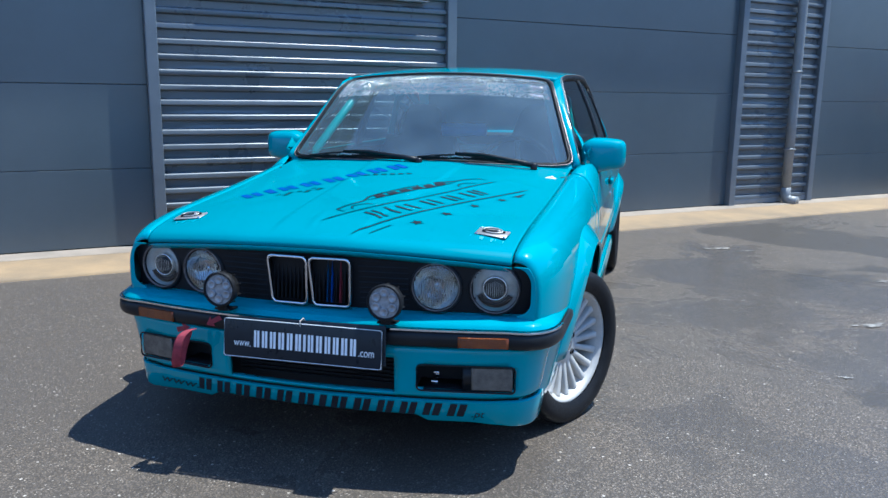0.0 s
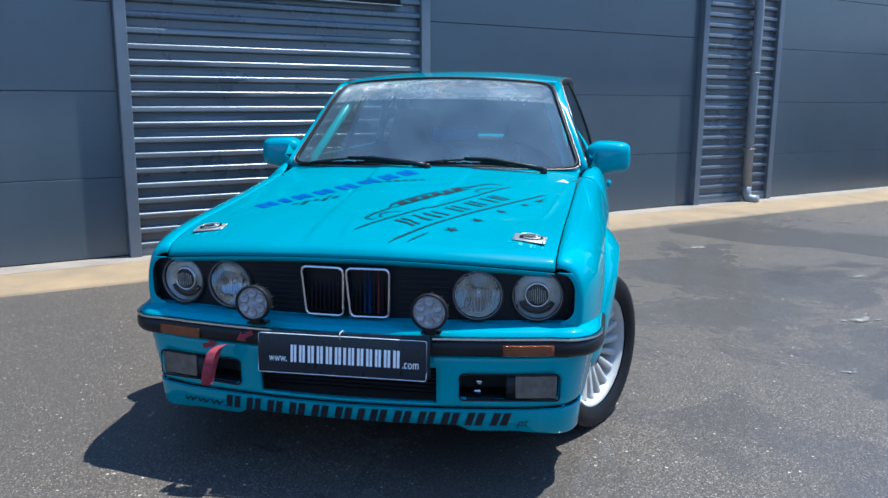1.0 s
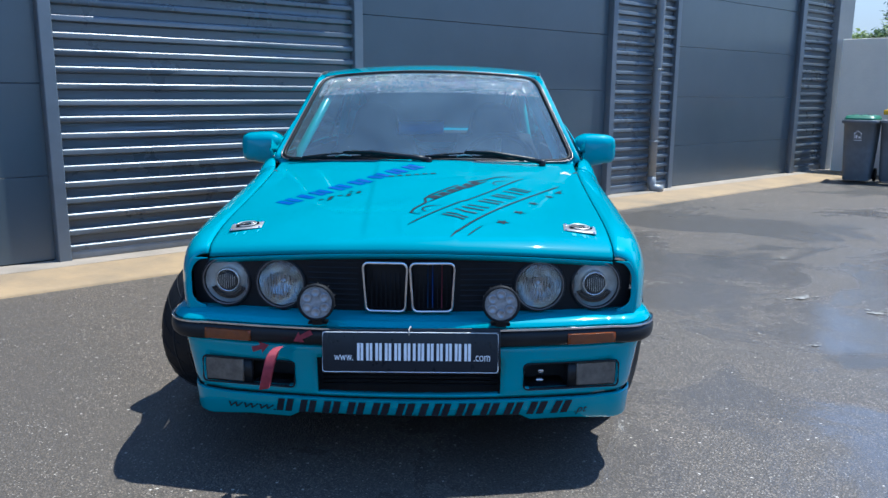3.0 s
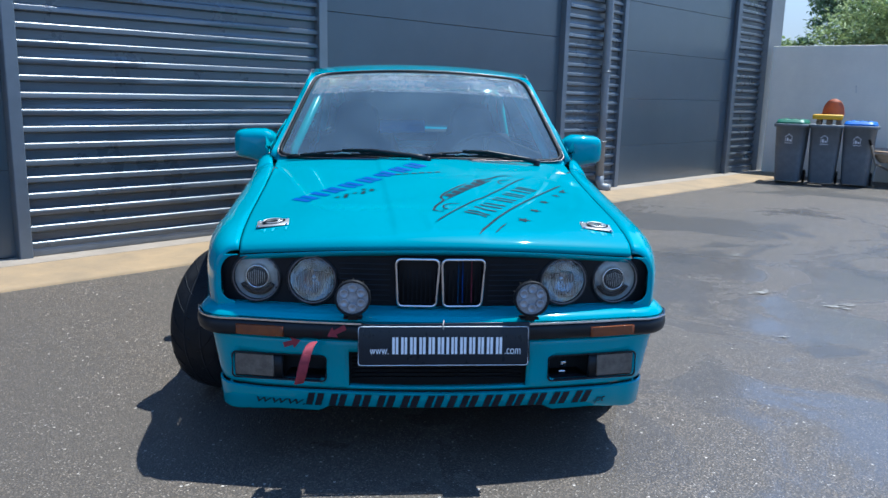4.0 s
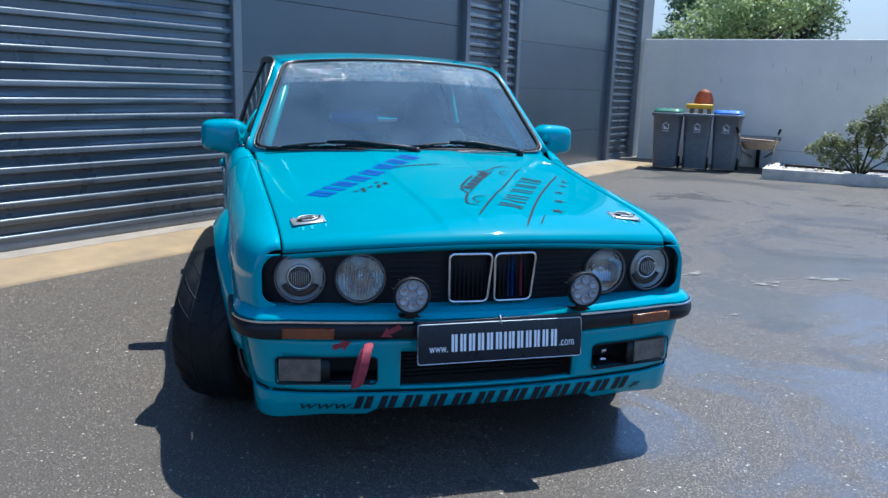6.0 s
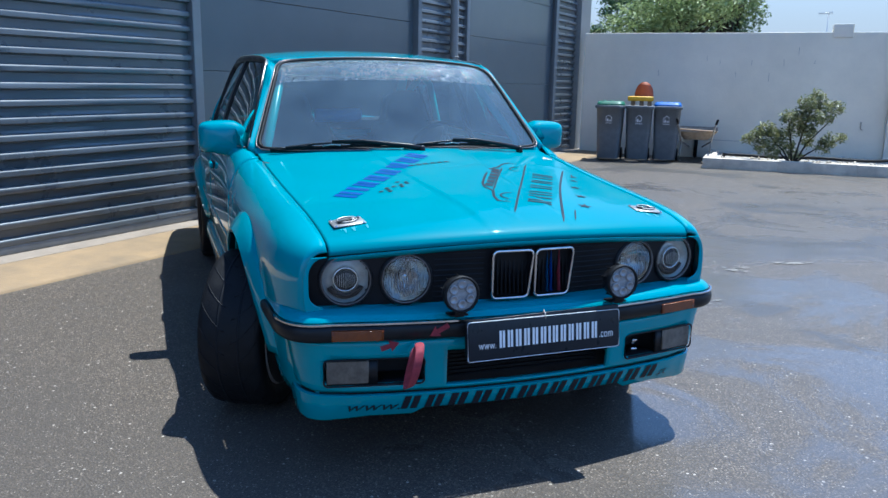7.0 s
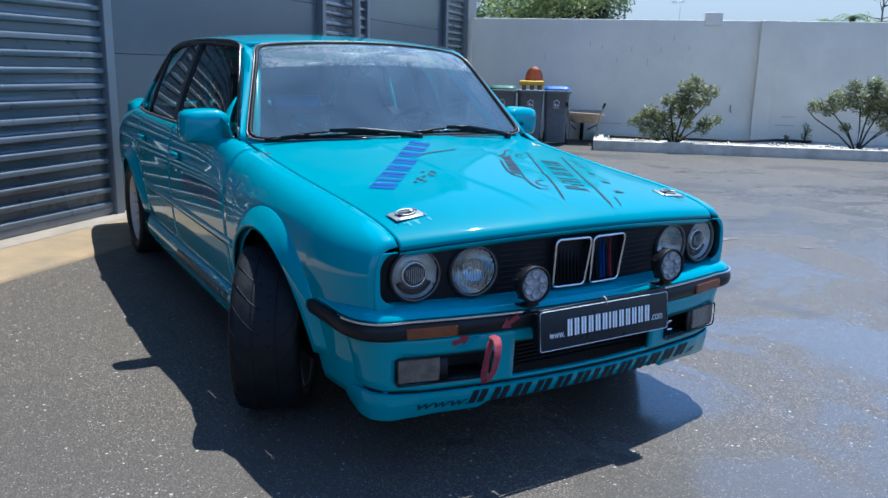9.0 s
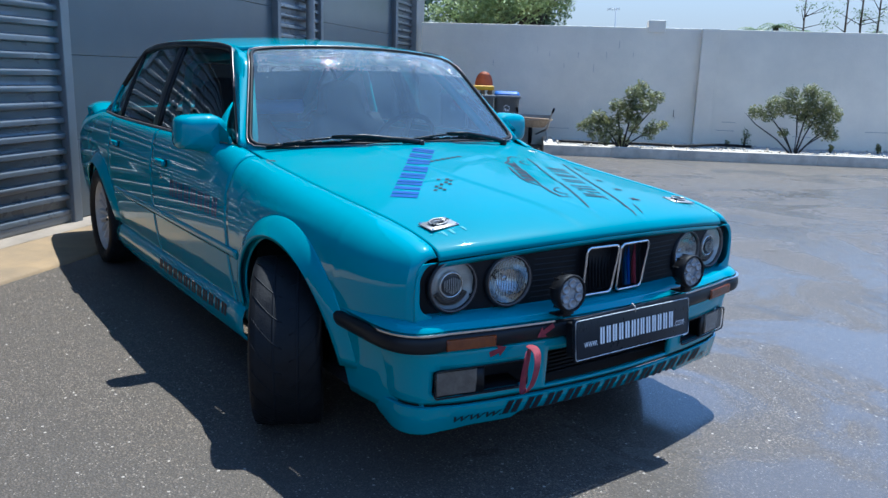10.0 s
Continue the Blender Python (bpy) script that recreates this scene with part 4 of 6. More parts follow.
def rail(y):
    """The gutter line above the side windows, running down the pillars."""
    if y < 1.80:
        t = (y - 1.375) / (1.80 - 1.375)
        return Vector((0.682 + (0.538 - 0.682) * t, y, 0.868 + (1.240 - 0.868) * t))
    if y > 3.02:
        t = (y - 3.02) / (3.56 - 3.02)
        return Vector((0.562 + (0.665 - 0.562) * t, y, 1.238 + (0.880 - 1.238) * t ** 1.15))
    x = ramp(y, (1.80, 0.538), (2.4, 0.570), (3.02, 0.562))
    z = ramp(y, (1.80, 1.240), (1.95, 1.257), (2.4, 1.266), (2.8, 1.258), (3.02, 1.236))
    return Vector((x, y, z))


def side_wall(y, v, side, inset=0.0):
    """The leaning plane of the side windows, v from the waist to the gutter."""
    a, b = waist(max(1.40, min(3.5, y))), rail(y)
    a.y = y
    p = a + (b - a) * v
    p.x = (p.x + 0.012 * math.sin(math.pi * v) - inset) * side
    return p


for side in (-1, 1):
    # pillars and window frames
    def band(y0, y1, v0, v1, n=20):
        return grid(lambda y, v: side_wall(y, v, side), lin(y0, y1, n), lin(v0, v1, 6))
    rail_pts = [Vector((side * p.x, p.y, p.z)) for p in (rail(y) for y in lin(1.385, 3.55, 70))]
    # windscreen pillar between seal and side window
    def pillar(t, k):
        p = screen(side * 1.0, t, 0.0)
        e = rail(1.375 + (1.80 - 1.375) * t)
        e = Vector((side * e.x, e.y, e.z))
        mid = (p + e) / 2 + Vector((side * 0.012, -0.008, 0.006))
        return (p, mid, e, e + Vector((-side * 0.006, 0.02, -0.012)))[k]
    part("windscreen_pillar", grid(pillar, lin(0.0, 1.0, 16), range(4)), paint, car, solid=0.012)
    part("gutter_trim", tube(rail_pts, 0.0034, 8), trim_satin, car, "bright gutter trim line")
    part("waist_trim", tube([Vector((side * (p.x + 0.006), p.y, p.z + 0.004)) for p in (waist(y) for y in lin(1.40, 3.46, 50))], 0.006, 8), trim_satin, car, "dull bright waistline trim")
    def pane(y0, y1):
        return grid(lambda y, v: side_wall(y, v, side, 0.018), lin(y0, y1, 18), lin(0.02, 0.97, 8))
    for nm, y0, y1 in (("front_door_window", 1.42, 2.33), ("rear_door_window", 2.40, 3.06), ("quarter_window", 3.09, 3.33)):
        g = part(nm, pane(y0, y1), side_glass, car, "side window mirroring the hall")
        g.visible_shadow = False
    for y0, y1 in ((2.32, 2.41), (3.05, 3.10)):
        part("window_pillar", grid(lambda y, v: side_wall(y, v, side, 0.01), lin(y0, y1, 4), lin(0, 1, 8)), black_trim, car, solid=0.012)
    part("window_frame", tube([side_wall(y, 0.965, side, 0.012) for y in lin(1.42, 3.34, 50)], 0.013, 8), black_trim, car)
    # rear pillar
    def rear_pillar(y, k):
        a, b = waist(min(y, 3.56)), rail(y)
        if k == 0:
            return Vector((side * b.x, b.y, b.z))
        t = k / 4
        inner = Vector((side * (b.x - 0.09), b.y + 0.10, b.z + 0.012))
        p = Vector((side * b.x, b.y, b.z)).lerp(inner, t)
        return p + Vector((0, 0, 0.012 * math.sin(math.pi * t)))
    part("rear_pillar", grid(rear_pillar, lin(3.0, 3.57, 14), range(5)), paint, car, solid=0.012)
    part("pillar_panel", grid(lambda y, v: side_wall(y, v, side, 0.0), lin(3.33, 3.56, 10), lin(0, 1, 8)), paint, car, solid=0.01)

def rear_screen(u, v):
    xe = 0.60 + (0.50 - 0.60) * v
    return (u * xe, 3.60 + (3.12 - 3.60) * v + 0.05 * (1 - u * u), 0.892 + (1.225 - 0.892) * v + 0.02 * (1 - u * u))
back = part("rear_window", grid(rear_screen, lin(-1, 1, 17), lin(0, 1, 9)), rear_glass, car)
back.visible_shadow = False

# boot, spoiler and tail
def boot_f(y, u):
    xe = top_edge(y)[0] + 0.004
    return (u * xe, y, top_edge(y)[1] + 0.022 * (1 - u * u))
part("boot_lid", grid(boot_f, lin(3.5, 4.25, 16), lin(-1, 1, 21)), paint, car, solid=0.01)
part("tail_panel", grid(lambda v, u: (u * (body_x(4.24, 0.3 + (0.8 - 0.3) * v)), 4.25 + 0.02 * math.sin(math.pi * v), 0.3 + (0.82 - 0.3) * v), lin(0, 1, 9), lin(-1, 1, 13)), paint, car, solid=0.01)
def wing_f(u, k):
    prof = ((4.05, 0.012), (4.06, 0.045), (4.14, 0.072), (4.25, 0.085), (4.27, 0.078), (4.24, 0.05), (4.22, 0.0))[k]
    drop = 0.035 * max(0, abs(u) - 0.9) / 0.1
    return (u * 0.645, prof[0], 0.822 + prof[1] * 0.95 - drop)
part("boot_spoiler", grid(wing_f, lin(-1, 1, 31), range(7)), paint, car, solid=0.006)
part("rear_bumper", grid(lambda s, k: (plan(s).x * 0.96, 4.31 - 0.7 * plan(s).y + (0.0, 0.02, 0.02, 0.0)[k] , (0.40, 0.42, 0.52, 0.54)[k]), SS[::3], range(4)), paint, car, solid=0.01)

# ---- car: mirrors, handles, wipers ----
def mirror_shell(a, k, side):
    """Rounded mirror housing: a round the outline, k from the front face to the rim at the back."""
    w, h, y, cx, cz = ((0.0, 0.0, 1.462, 0.763, 0.905), (0.055, 0.036, 1.464, 0.765, 0.906), (0.083, 0.058, 1.474, 0.767, 0.906), (0.096, 0.066, 1.492, 0.769, 0.906), (0.099, 0.070, 1.53, 0.769, 0.906), (0.098, 0.069, 1.556, 0.769, 0.906), (0.09, 0.056, 1.558, 0.769, 0.906), (0.088, 0.054, 1.548, 0.769, 0.906))[k]
    c, s = math.cos(a), math.sin(a)
    e = 0.42
    px = w * math.copysign(abs(c) ** e, c)
    pz = h * math.copysign(abs(s) ** e, s)
    if s < 0:
        pz -= 0.34 * max(0.0, 0.03 - px) * (h / 0.07)
    else:
        pz -= 0.3 * max(0.0, -0.045 - px) + 0.06 * max(0.0, px)
    return (side * (cx + px), y - 0.10 * (-px) * 0.6 + 0.02, cz + pz)


for side in (-1, 1):
    ang = lin(0, 2 * math.pi, 41)
    mir = part("door_mirror", grid(lambda a, k: mirror_shell(a, k, side), ang, range(8)), paint, car, "turquoise door mirror")
    part("mirror_glass", grid(lambda a, r: (side * (0.769 + 0.084 * r * math.copysign(abs(math.cos(a)) ** 0.42, math.cos(a))), 1.572, 0.906 + 0.05 * r * math.copysign(abs(math.sin(a)) ** 0.42, math.sin(a))), ang, (0.02, 1.0)), chrome, mir)
    foot = grid(lambda t, k: (side * (0.70 + 0.025 * t - (0.035, 0.0, 0.0, 0.035)[k] * 0.3), 1.40 + 0.14 * t + (0.0, -0.0, 0.05, 0.05)[k], 0.868 + (0.0, 0.03 + 0.06 * t, 0.03 + 0.06 * t, 0.0)[k]), lin(0, 1, 8), range(4))
    part("mirror_foot", foot, paint, mir, solid=0.01)
    part("mirror_arm", box(0.07, 0.06, 0.055, pose(side * 0.712, 1.52, 0.895), bevel=0.015), paint, mir)
    part("corner_plate", grid(lambda y, v: side_wall(y, v * (0.04 + 0.9 * (y - 1.40) / 0.16), side, -0.004), lin(1.405, 1.56, 8), lin(0, 1, 4)), paint, mir, solid=0.006)
    for y, z in ((2.055, 0.735), (2.905, 0.745)):
        h = part("door_handle", box(0.022, 0.135, 0.03, pose(side * (body_x(y, z) + 0.012), y, z), bevel=0.009), paint, car, "painted pull handle")
        part("handle_recess", box(0.006, 0.15, 0.042, pose(side * (body_x(y, z) + 0.0), y, z - 0.006), bevel=0.002), black_trim, h)
    part("key_lock", lathe([(0.0, 0.004), (0.009, 0.003), (0.011, 0.0)], 14, pose(side * (body_x(2.06, 0.67) + 0.001), 2.06, 0.67, 0, 90 * side)), chrome, car)
    rub = grid(lambda y, k: (side * (body_x(y, 0.50 + 0.012 * k) + (0.0, 0.003, 0.003, 0.0)[k]), y, 0.475 + 0.012 * k), lin(1.16, 3.02, 40), range(4))
    part("rubbing_strip", rub, paint, car, solid=0.003)

# wipers
def wiper(pivot, tip, lift):
    """A pressed arm from its pivot to the middle of the blade, a bridge of claws and the rubber blade."""
    a, b = Vector(pivot), Vector(tip)

    def on(t, y, z):
        return a.lerp(b, t) + Vector((0, y, z))

    bow = lambda t: lift * 0.55 * math.sin(math.pi * (t * 0.9 + 0.12))
    w = part("wiper", tube([on(0, 0, 0.004), on(0.08, -0.004, 0.014), on(0.2, -0.008, 0.7 * lift), on(0.4, -0.008, lift + 0.004), on(0.6, -0.005, lift * 0.92 + 0.004)], (0.012, 0.011, 0.009, 0.007, 0.005), 10), black_trim, car, "black windscreen wiper at rest")
    part("blade", tube([on(t, 0.006, bow(t) - 0.003) for t in lin(0.14, 1.0, 16)], 0.006, 6), rubber, w)
    part("bridge", tube([on(t, 0.0, bow(t) + 0.004 + 0.008 * math.sin(math.pi * (t - 0.3) / 0.6)) for t in lin(0.3, 0.9, 12)], 0.0045, 8), black_trim, w)
    for t in (0.24, 0.42, 0.6, 0.78, 0.94):
        part("claw", tube([on(t - 0.06, 0.001, bow(t - 0.06) + 0.001), on(t, -0.004, bow(t) + 0.007), on(t + 0.06, 0.001, bow(t + 0.06) + 0.001)], 0.0035, 6), steel if t == 0.6 else black_trim, w)
    part("pivot_cap", lathe([(0.015, -0.01), (0.015, 0.01), (0.011, 0.015), (0.0, 0.016)], 16, Matrix.Translation(a)), black_trim, w)
    return w


wiper((0.015, 1.172, 0.874), (-0.60, 1.292, 0.868), 0.032)
wiper((0.50, 1.236, 0.862), (-0.055, 1.196, 0.885), 0.034)
part("cowl_panel", grid(lambda u, v: (u * 0.64, 1.225 + 0.085 * u * u + v * 0.06 * (1 - 0.3 * u * u) - 0.035 * (1 - u * u), 0.862 - 0.018 * u * u + 0.003 * v), lin(-1, 1, 30), lin(0, 1, 4)), fascia_black, car, "black ventilation panel below the windscreen", solid=0.01)

# drops on the upper edge of the windscreen
rng = random.Random(11)
bm = bmesh.new()
for _ in range(14000):
    u, v = rng.uniform(-0.95, 0.95), 0.965 - 0.225 * rng.random()
    if rng.random() < 0.004:
        v = rng.uniform(0.1, 0.85)
    c, r = screen(u, v, 0.001), rng.uniform(0.0007, 0.0017)
    e1 = (screen(u + 0.01, v) - screen(u - 0.01, v)).normalized()
    e2 = (screen(u, v + 0.01) - screen(u, v - 0.01)).normalized()
    n = e1.cross(e2).normalized()
    st = rng.uniform(1.0, 1.9)
    ring = [bm.verts.new(c + r * (math.cos(q) * e1 + st * math.sin(q) * e2)) for q in (k * math.pi / 3 for k in range(6))]
    mid = [bm.verts.new(c + 0.62 * r * (math.cos(q) * e1 + st * math.sin(q) * e2) + 0.5 * r * n) for q in (k * math.pi / 3 for k in range(6))]
    top = bm.verts.new(c + 0.7 * r * n)
    for k in range(6):
        l = (k + 1) % 6
        bm.faces.new((ring[k], ring[l], mid[l], mid[k]))
        bm.faces.new((mid[k], mid[l], top))
drops = part("dew_film", bm, water_drop, car, "fine drops of water")
drops.visible_shadow = False
drops["kind"] = "stuff"

worn_plate = material("worn_steel_plate", (0.40, 0.385, 0.36), 0.42, 0.5, (0.22, 0.21, 0.2), 90, rough_var=0.12)
chip_white = material("bare_primer", (0.05, 0.28, 0.34), 0.6, 0, (0.02, 0.25, 0.32), 60)
# bonnet pins on plates, with the worn paint round them
for side in (-1, 1):
    cx, cy = side * 0.518, 0.262
    tilt = pose(cx, cy, bonnet_z(cx, cy) + 0.003, 8, side * 5.5, side * -4)
    pin = part("bonnet_pin", box(0.10, 0.064, 0.003, tilt, bevel=0.0014, segments=1), worn_plate, car, "steel bonnet pin on a bright plate")
    part("pin_loop", tube([tilt @ Vector((0.030 * math.cos(q), 0.017 * math.sin(q) + 0.004, 0.006 + 0.002 * math.sin(q))) for q in lin(0, 2 * math.pi, 22)[:-1]], 0.0032, 6, closed=True), worn_plate, pin)
    part("pin_latch", box(0.070, 0.010, 0.006, tilt @ pose(0.004, 0.0, 0.006, 0, 0, 14), bevel=0.002), black_trim, pin)
    rng = random.Random(31 + side)
    for k in (0, 2, 3, 5, 6, 8):
        u, w, ln = -0.055 + 0.0125 * k + rng.uniform(-0.004, 0.004), rng.uniform(0.002, 0.006), rng.uniform(0.004, 0.03)
        chip = [(cx + u - w, cy - 0.041), (cx + u + w, cy - 0.041), (cx + u + w * 0.4, cy - 0.041 - ln), (cx + u - w * 0.5, cy - 0.041 - ln * 0.9)]
        part("paint_chip", flat(chip, lambda x, y: Vector((x, y, bonnet_z(x, y) + 0.0014))), chip_white, pin, "bare pale patch in the paint")
    part("pin_post", lathe([(0.007, 0), (0.007, 0.008), (0.005, 0.010), (0.0, 0.010)], 12, tilt @ pose(0.018, 0.004, 0)), worn_plate, pin)
    for k in range(4):
        part("rivet", lathe([(0.004, 0.0), (0.003, 0.003), (0.0, 0.004)], 8, tilt @ pose((-0.043, 0.043, -0.043, 0.043)[k], (-0.029, -0.029, 0.029, 0.029)[k], 0.001)), chrome, pin)

# tow strap and the arrows that point at it
strap_path = [(-0.372, 0.03, 0.43), (-0.376, -0.012, 0.436), (-0.384, -0.035, 0.425), (-0.392, -0.045, 0.39), (-0.402, -0.042, 0.345), (-0.41, -0.03, 0.318), (-0.413, -0.016, 0.311), (-0.411, -0.004, 0.318), (-0.404, 0.0, 0.36), (-0.392, 0.002, 0.40), (-0.38, 0.012, 0.428)]
def strap_f(i, k):
    p = Vector(strap_path[i])
    return p + Vector(((-0.015, 0.015)[k], 0.006 * (k - 0.5), 0.004 * (k - 0.5)))
strap = part("tow_strap", grid(strap_f, range(len(strap_path)), (0, 1)), red_strap, car, "faded red webbing tow loop", solid=0.004)
strap_sub = strap.modifiers.new("soft", "SUBSURF")
strap_sub.levels = strap_sub.render_levels = 2


def on_bumper(inset):
    return lambda x, z: plan(x / 0.6 * 0.62, inset) + Vector((0, 0, z))


def arrow(tip, tail, inset):
    t, d = Vector(tip), Vector(tail) - Vector(tip)
    ln = d.length
    d = d / ln
    n = Vector((-d.y, d.x))
    pts = [t, t + d * 0.028 + n * 0.018, t + d * 0.026 + n * 0.007, t + d * ln + n * 0.008, t + d * ln - n * 0.008, t + d * 0.026 - n * 0.007, t + d * 0.028 - n * 0.018]
    return part("arrow_sticker", flat([(p.x, p.y) for p in pts], on_bumper(inset)), red_strap, car, "red arrow sticker")


arrow((-0.332, 0.444), (-0.278, 0.474), -0.0125)
arrow((-0.416, 0.421), (-0.468, 0.404), 0.0095)

# ---- print and plates ----
def bars(widths, start, end, height, surface, mat, parent, slant=0.0, gap=0.2):
    """Plain upright bars, two for each broad sign of a printed name and one for a narrow one, between two places on a surface of (u, v)."""
    a, b = Vector(start), Vector(end)
    d = (b - a).normalized()
    n = Vector((-d.y, d.x))
    unit, at = (b - a).length / sum(widths), 0.0
    up = n * height + d * slant * height
    for w in widths:
        bm = bmesh.new()
        spans = ((0.5 * gap, 0.5 - 0.17 * gap), (0.5 + 0.17 * gap, 1 - 0.5 * gap)) if w > 0.6 else ((0.6 * gap, 1 - 0.6 * gap),)
        for x0, x1 in spans:
            p0, p1 = a + d * (at + w * x0) * unit, a + d * (at + w * x1) * unit
            flat([tuple(p0), tuple(p1), tuple(p1 + up), tuple(p0 + up)], surface, bm)
        part("print_bar", bm, mat, parent)
        at += w


LONG_NAME = (1, 1, 1.05, 1.05, 1.05, 1.05, 0.5, 1, 1.05, 1, 1, 1.05, 1.05)
SHORT_NAME = (1, 0.5, 0.95, 1, 1.1, 1, 1, 1)


def letters(text, size, at, mat, parent, surface, slant=0.0, stretch=1.0):
    """Plain lettering laid on a surface of (u, v)."""
    cu = bpy.data.curves.new("lettering", "FONT")
    cu.body, cu.size, cu.shear = text, size, slant
    tmp_ob = bpy.data.objects.new("lettering", cu)
    me = tmp_ob.to_mesh()
    bm = bmesh.new()
    bm.from_mesh(me)
    tmp_ob.to_mesh_clear()
    bpy.data.objects.remove(tmp_ob)
    for v in bm.verts:
        v.co = surface(at[0] + v.co.x * stretch, at[1] + v.co.y)
    return part("lettering", bm, mat, parent)


plate = thing("advert_plate", "black plastic advert plate with white print on the bumper", "plate", at=pose(0.009, -0.022, 0.432, -6, 0, 0.6) @ Matrix.Diagonal((0.955, 1, 1, 1)))
part("board", box(0.525, 0.006, 0.118, bevel=0.002), plate_black, plate)
part("second_board", box(0.525, 0.005, 0.118, pose(0.006, 0.012, 0.006, 0, -1.0), bevel=0.002), plate_black, plate)
# unseen block, made full height to stop sunlight leaking behind the boards
part("mounting_light_block", box(0.50, 0.034, 0.1, pose(0, 0.03, -0.002), bevel=0.004), fascia_black, plate)
rim = [(px, -0.0035, pz) for px, pz in rounded(0.2605, 0.057, 0.008, 4)]
part("white_border", tube(rim, 0.0011, 5, closed=True), plate_white, plate)
face = lambda u, v: Vector((u, -0.0042, v))
letters("www.", 0.034, (-0.226, -0.024), plate_white, plate, face, stretch=0.72)
bars(LONG_NAME, (-0.162, -0.024), (0.184, -0.024), 0.05, face, plate_white, plate, gap=0.32)
letters(".com", 0.036, (0.187, -0.024), plate_white, plate, face, stretch=0.72)
part("cable_tie", tube([(-0.003, -0.006, 0.05), (-0.004, -0.005, 0.066), (0.0, 0.01, 0.072), (0.003, 0.02, 0.06)], 0.0018, 6), white_wheel, plate)

lip_face = lambda x, z: plan(x / 0.6 * 0.62, lip_inset(x / 0.6 * 0.62, z) - 0.002) + Vector((0, 0, z))
letters("www.", 0.042, (-0.572, 0.208), decal_black, car, lip_face, slant=0.35, stretch=1.65)
bars(LONG_NAME, (-0.420, 0.2085), (0.492, 0.2085), 0.044, lip_face, decal_black, car, slant=0.3, gap=0.32)
letters(".pt", 0.036, (0.502, 0.207), decal_black, car, lip_face, slant=0.3)

hood = lambda x, y: Vector((x, y, bonnet_z(x, y) + 0.0016))
bars(SHORT_NAME, (-0.445, 0.490), (0.016, 1.070), 0.086, hood, decal_blue, car, slant=0.1, gap=0.32)
# chequered flag next to the blue print
rng = random.Random(5)
fd, fn = Vector((0.62, 0.785)), Vector((0.785, -0.62))
for i in range(7):
    for j in range(4):
        if (i + j) % 2 == 0 and rng.random() < 0.9:
            p = Vector((-0.352, 0.55)) + fd * (i * 0.024) + fn * (0.008 + j * 0.014) + fd * j * 0.006
            part("print_bar", flat([tuple(p), tuple(p + fd * 0.02), tuple(p + fd * 0.022 + fn * 0.012), tuple(p + fd * 0.002 + fn * 0.012)], hood), decal_black, car)
for i in range(6):
    p = Vector((-0.125, 0.885)) + Vector((0.032, 0.010)) * i
    part("print_bar", flat([tuple(p), tuple(p + Vector((0.02, 0.006))), tuple(p + Vector((0.014, 0.022))), tuple(p + Vector((-0.006, 0.016)))], hood), decal_black, car)

# black emblem on the other half: an outlined long car over a row of bars, strokes and stars
EO, ED, EN = Vector((-0.005, 0.19)), Vector((0.466, 0.885)), Vector((-0.885, 0.466))
emblem = lambda s, h: hood(*(EO + ED * s + EN * h))


def stroke(points, width, name="emblem_line"):
    """A drawn line of (s, h) places with tapered ends."""
    bm = bmesh.new()
    rows = []
    for i, p in enumerate(points):
        a, b = Vector(points[max(0, i - 1)]), Vector(points[min(len(points) - 1, i + 1)])
        d = (b - a).normalized()
        w = width * (0.25 if i in (0, len(points) - 1) else 1.0)
        n = Vector((-d.y, d.x)) * w / 2
        rows.append((bm.verts.new(emblem(*(Vector(p) + n))), bm.verts.new(emblem(*(Vector(p) - n)))))
    for a, b in zip(rows, rows[1:]):
        bm.faces.new((a[0], a[1], b[1], b[0]))
    return part(name, bm, decal_black, car)


stroke([(s, 0.0) for s in lin(-0.01, 0.86, 24)], 0.007)
stroke([(s, -0.150 + 0.01 * math.sin(s * 4)) for s in lin(-0.02, 0.86, 24)], 0.008)
stroke([(s, -0.187) for s in lin(0.02, 0.12, 6)], 0.0045)
stroke([(s, -0.187) for s in lin(0.72, 0.80, 6)], 0.006)
body = [(0.10, 0.018), (0.105, 0.06), (0.16, 0.078), (0.25, 0.088), (0.30, 0.122), (0.36, 0.134), (0.50, 0.138), (0.66, 0.132), (0.72, 0.105), (0.80, 0.092), (0.84, 0.07), (0.845, 0.03)]
stroke(body, 0.009)
stroke([(s, 0.078 + 0.012 * math.sin(3 * s)) for s in lin(0.26, 0.72, 14)], 0.007)
for k in range(6):
    s = 0.315 + 0.062 * k
    part("emblem_window", flat([(s, 0.094), (s + 0.05, 0.095), (s + 0.05, 0.124), (s + 0.008, 0.122)], emblem), decal_black, car)
for s0 in (0.19, 0.72):
    stroke([(s0 + 0.045 * math.cos(q), 0.022 + 0.036 * math.sin(q)) for q in lin(math.pi, 0, 12)], 0.006)
stroke([(0.11, 0.035), (0.15, 0.03)], 0.006)
for k, w in enumerate((0.9, 0.5, 1.2, 1.1, 1.0, 0.5, 0.9)):
    at = 0.135 + (0, 0.085, 0.135, 0.25, 0.355, 0.45, 0.495)[k] * 1.02
    wd = 0.078 * w * 0.92
    t = 0.011
    h0, h1 = -0.112, -0.034
    part("print_bar", flat([(at, h0), (at + t * 1.2, h0), (at + t * 1.2, h1), (at, h1)], emblem), decal_black, car)
    if w > 0.6:
        part("print_bar", flat([(at + wd * 0.62 - t, h0), (at + wd * 0.62, h0), (at + wd * 0.62, h1), (at + wd * 0.62 - t, h1)], emblem), decal_black, car)
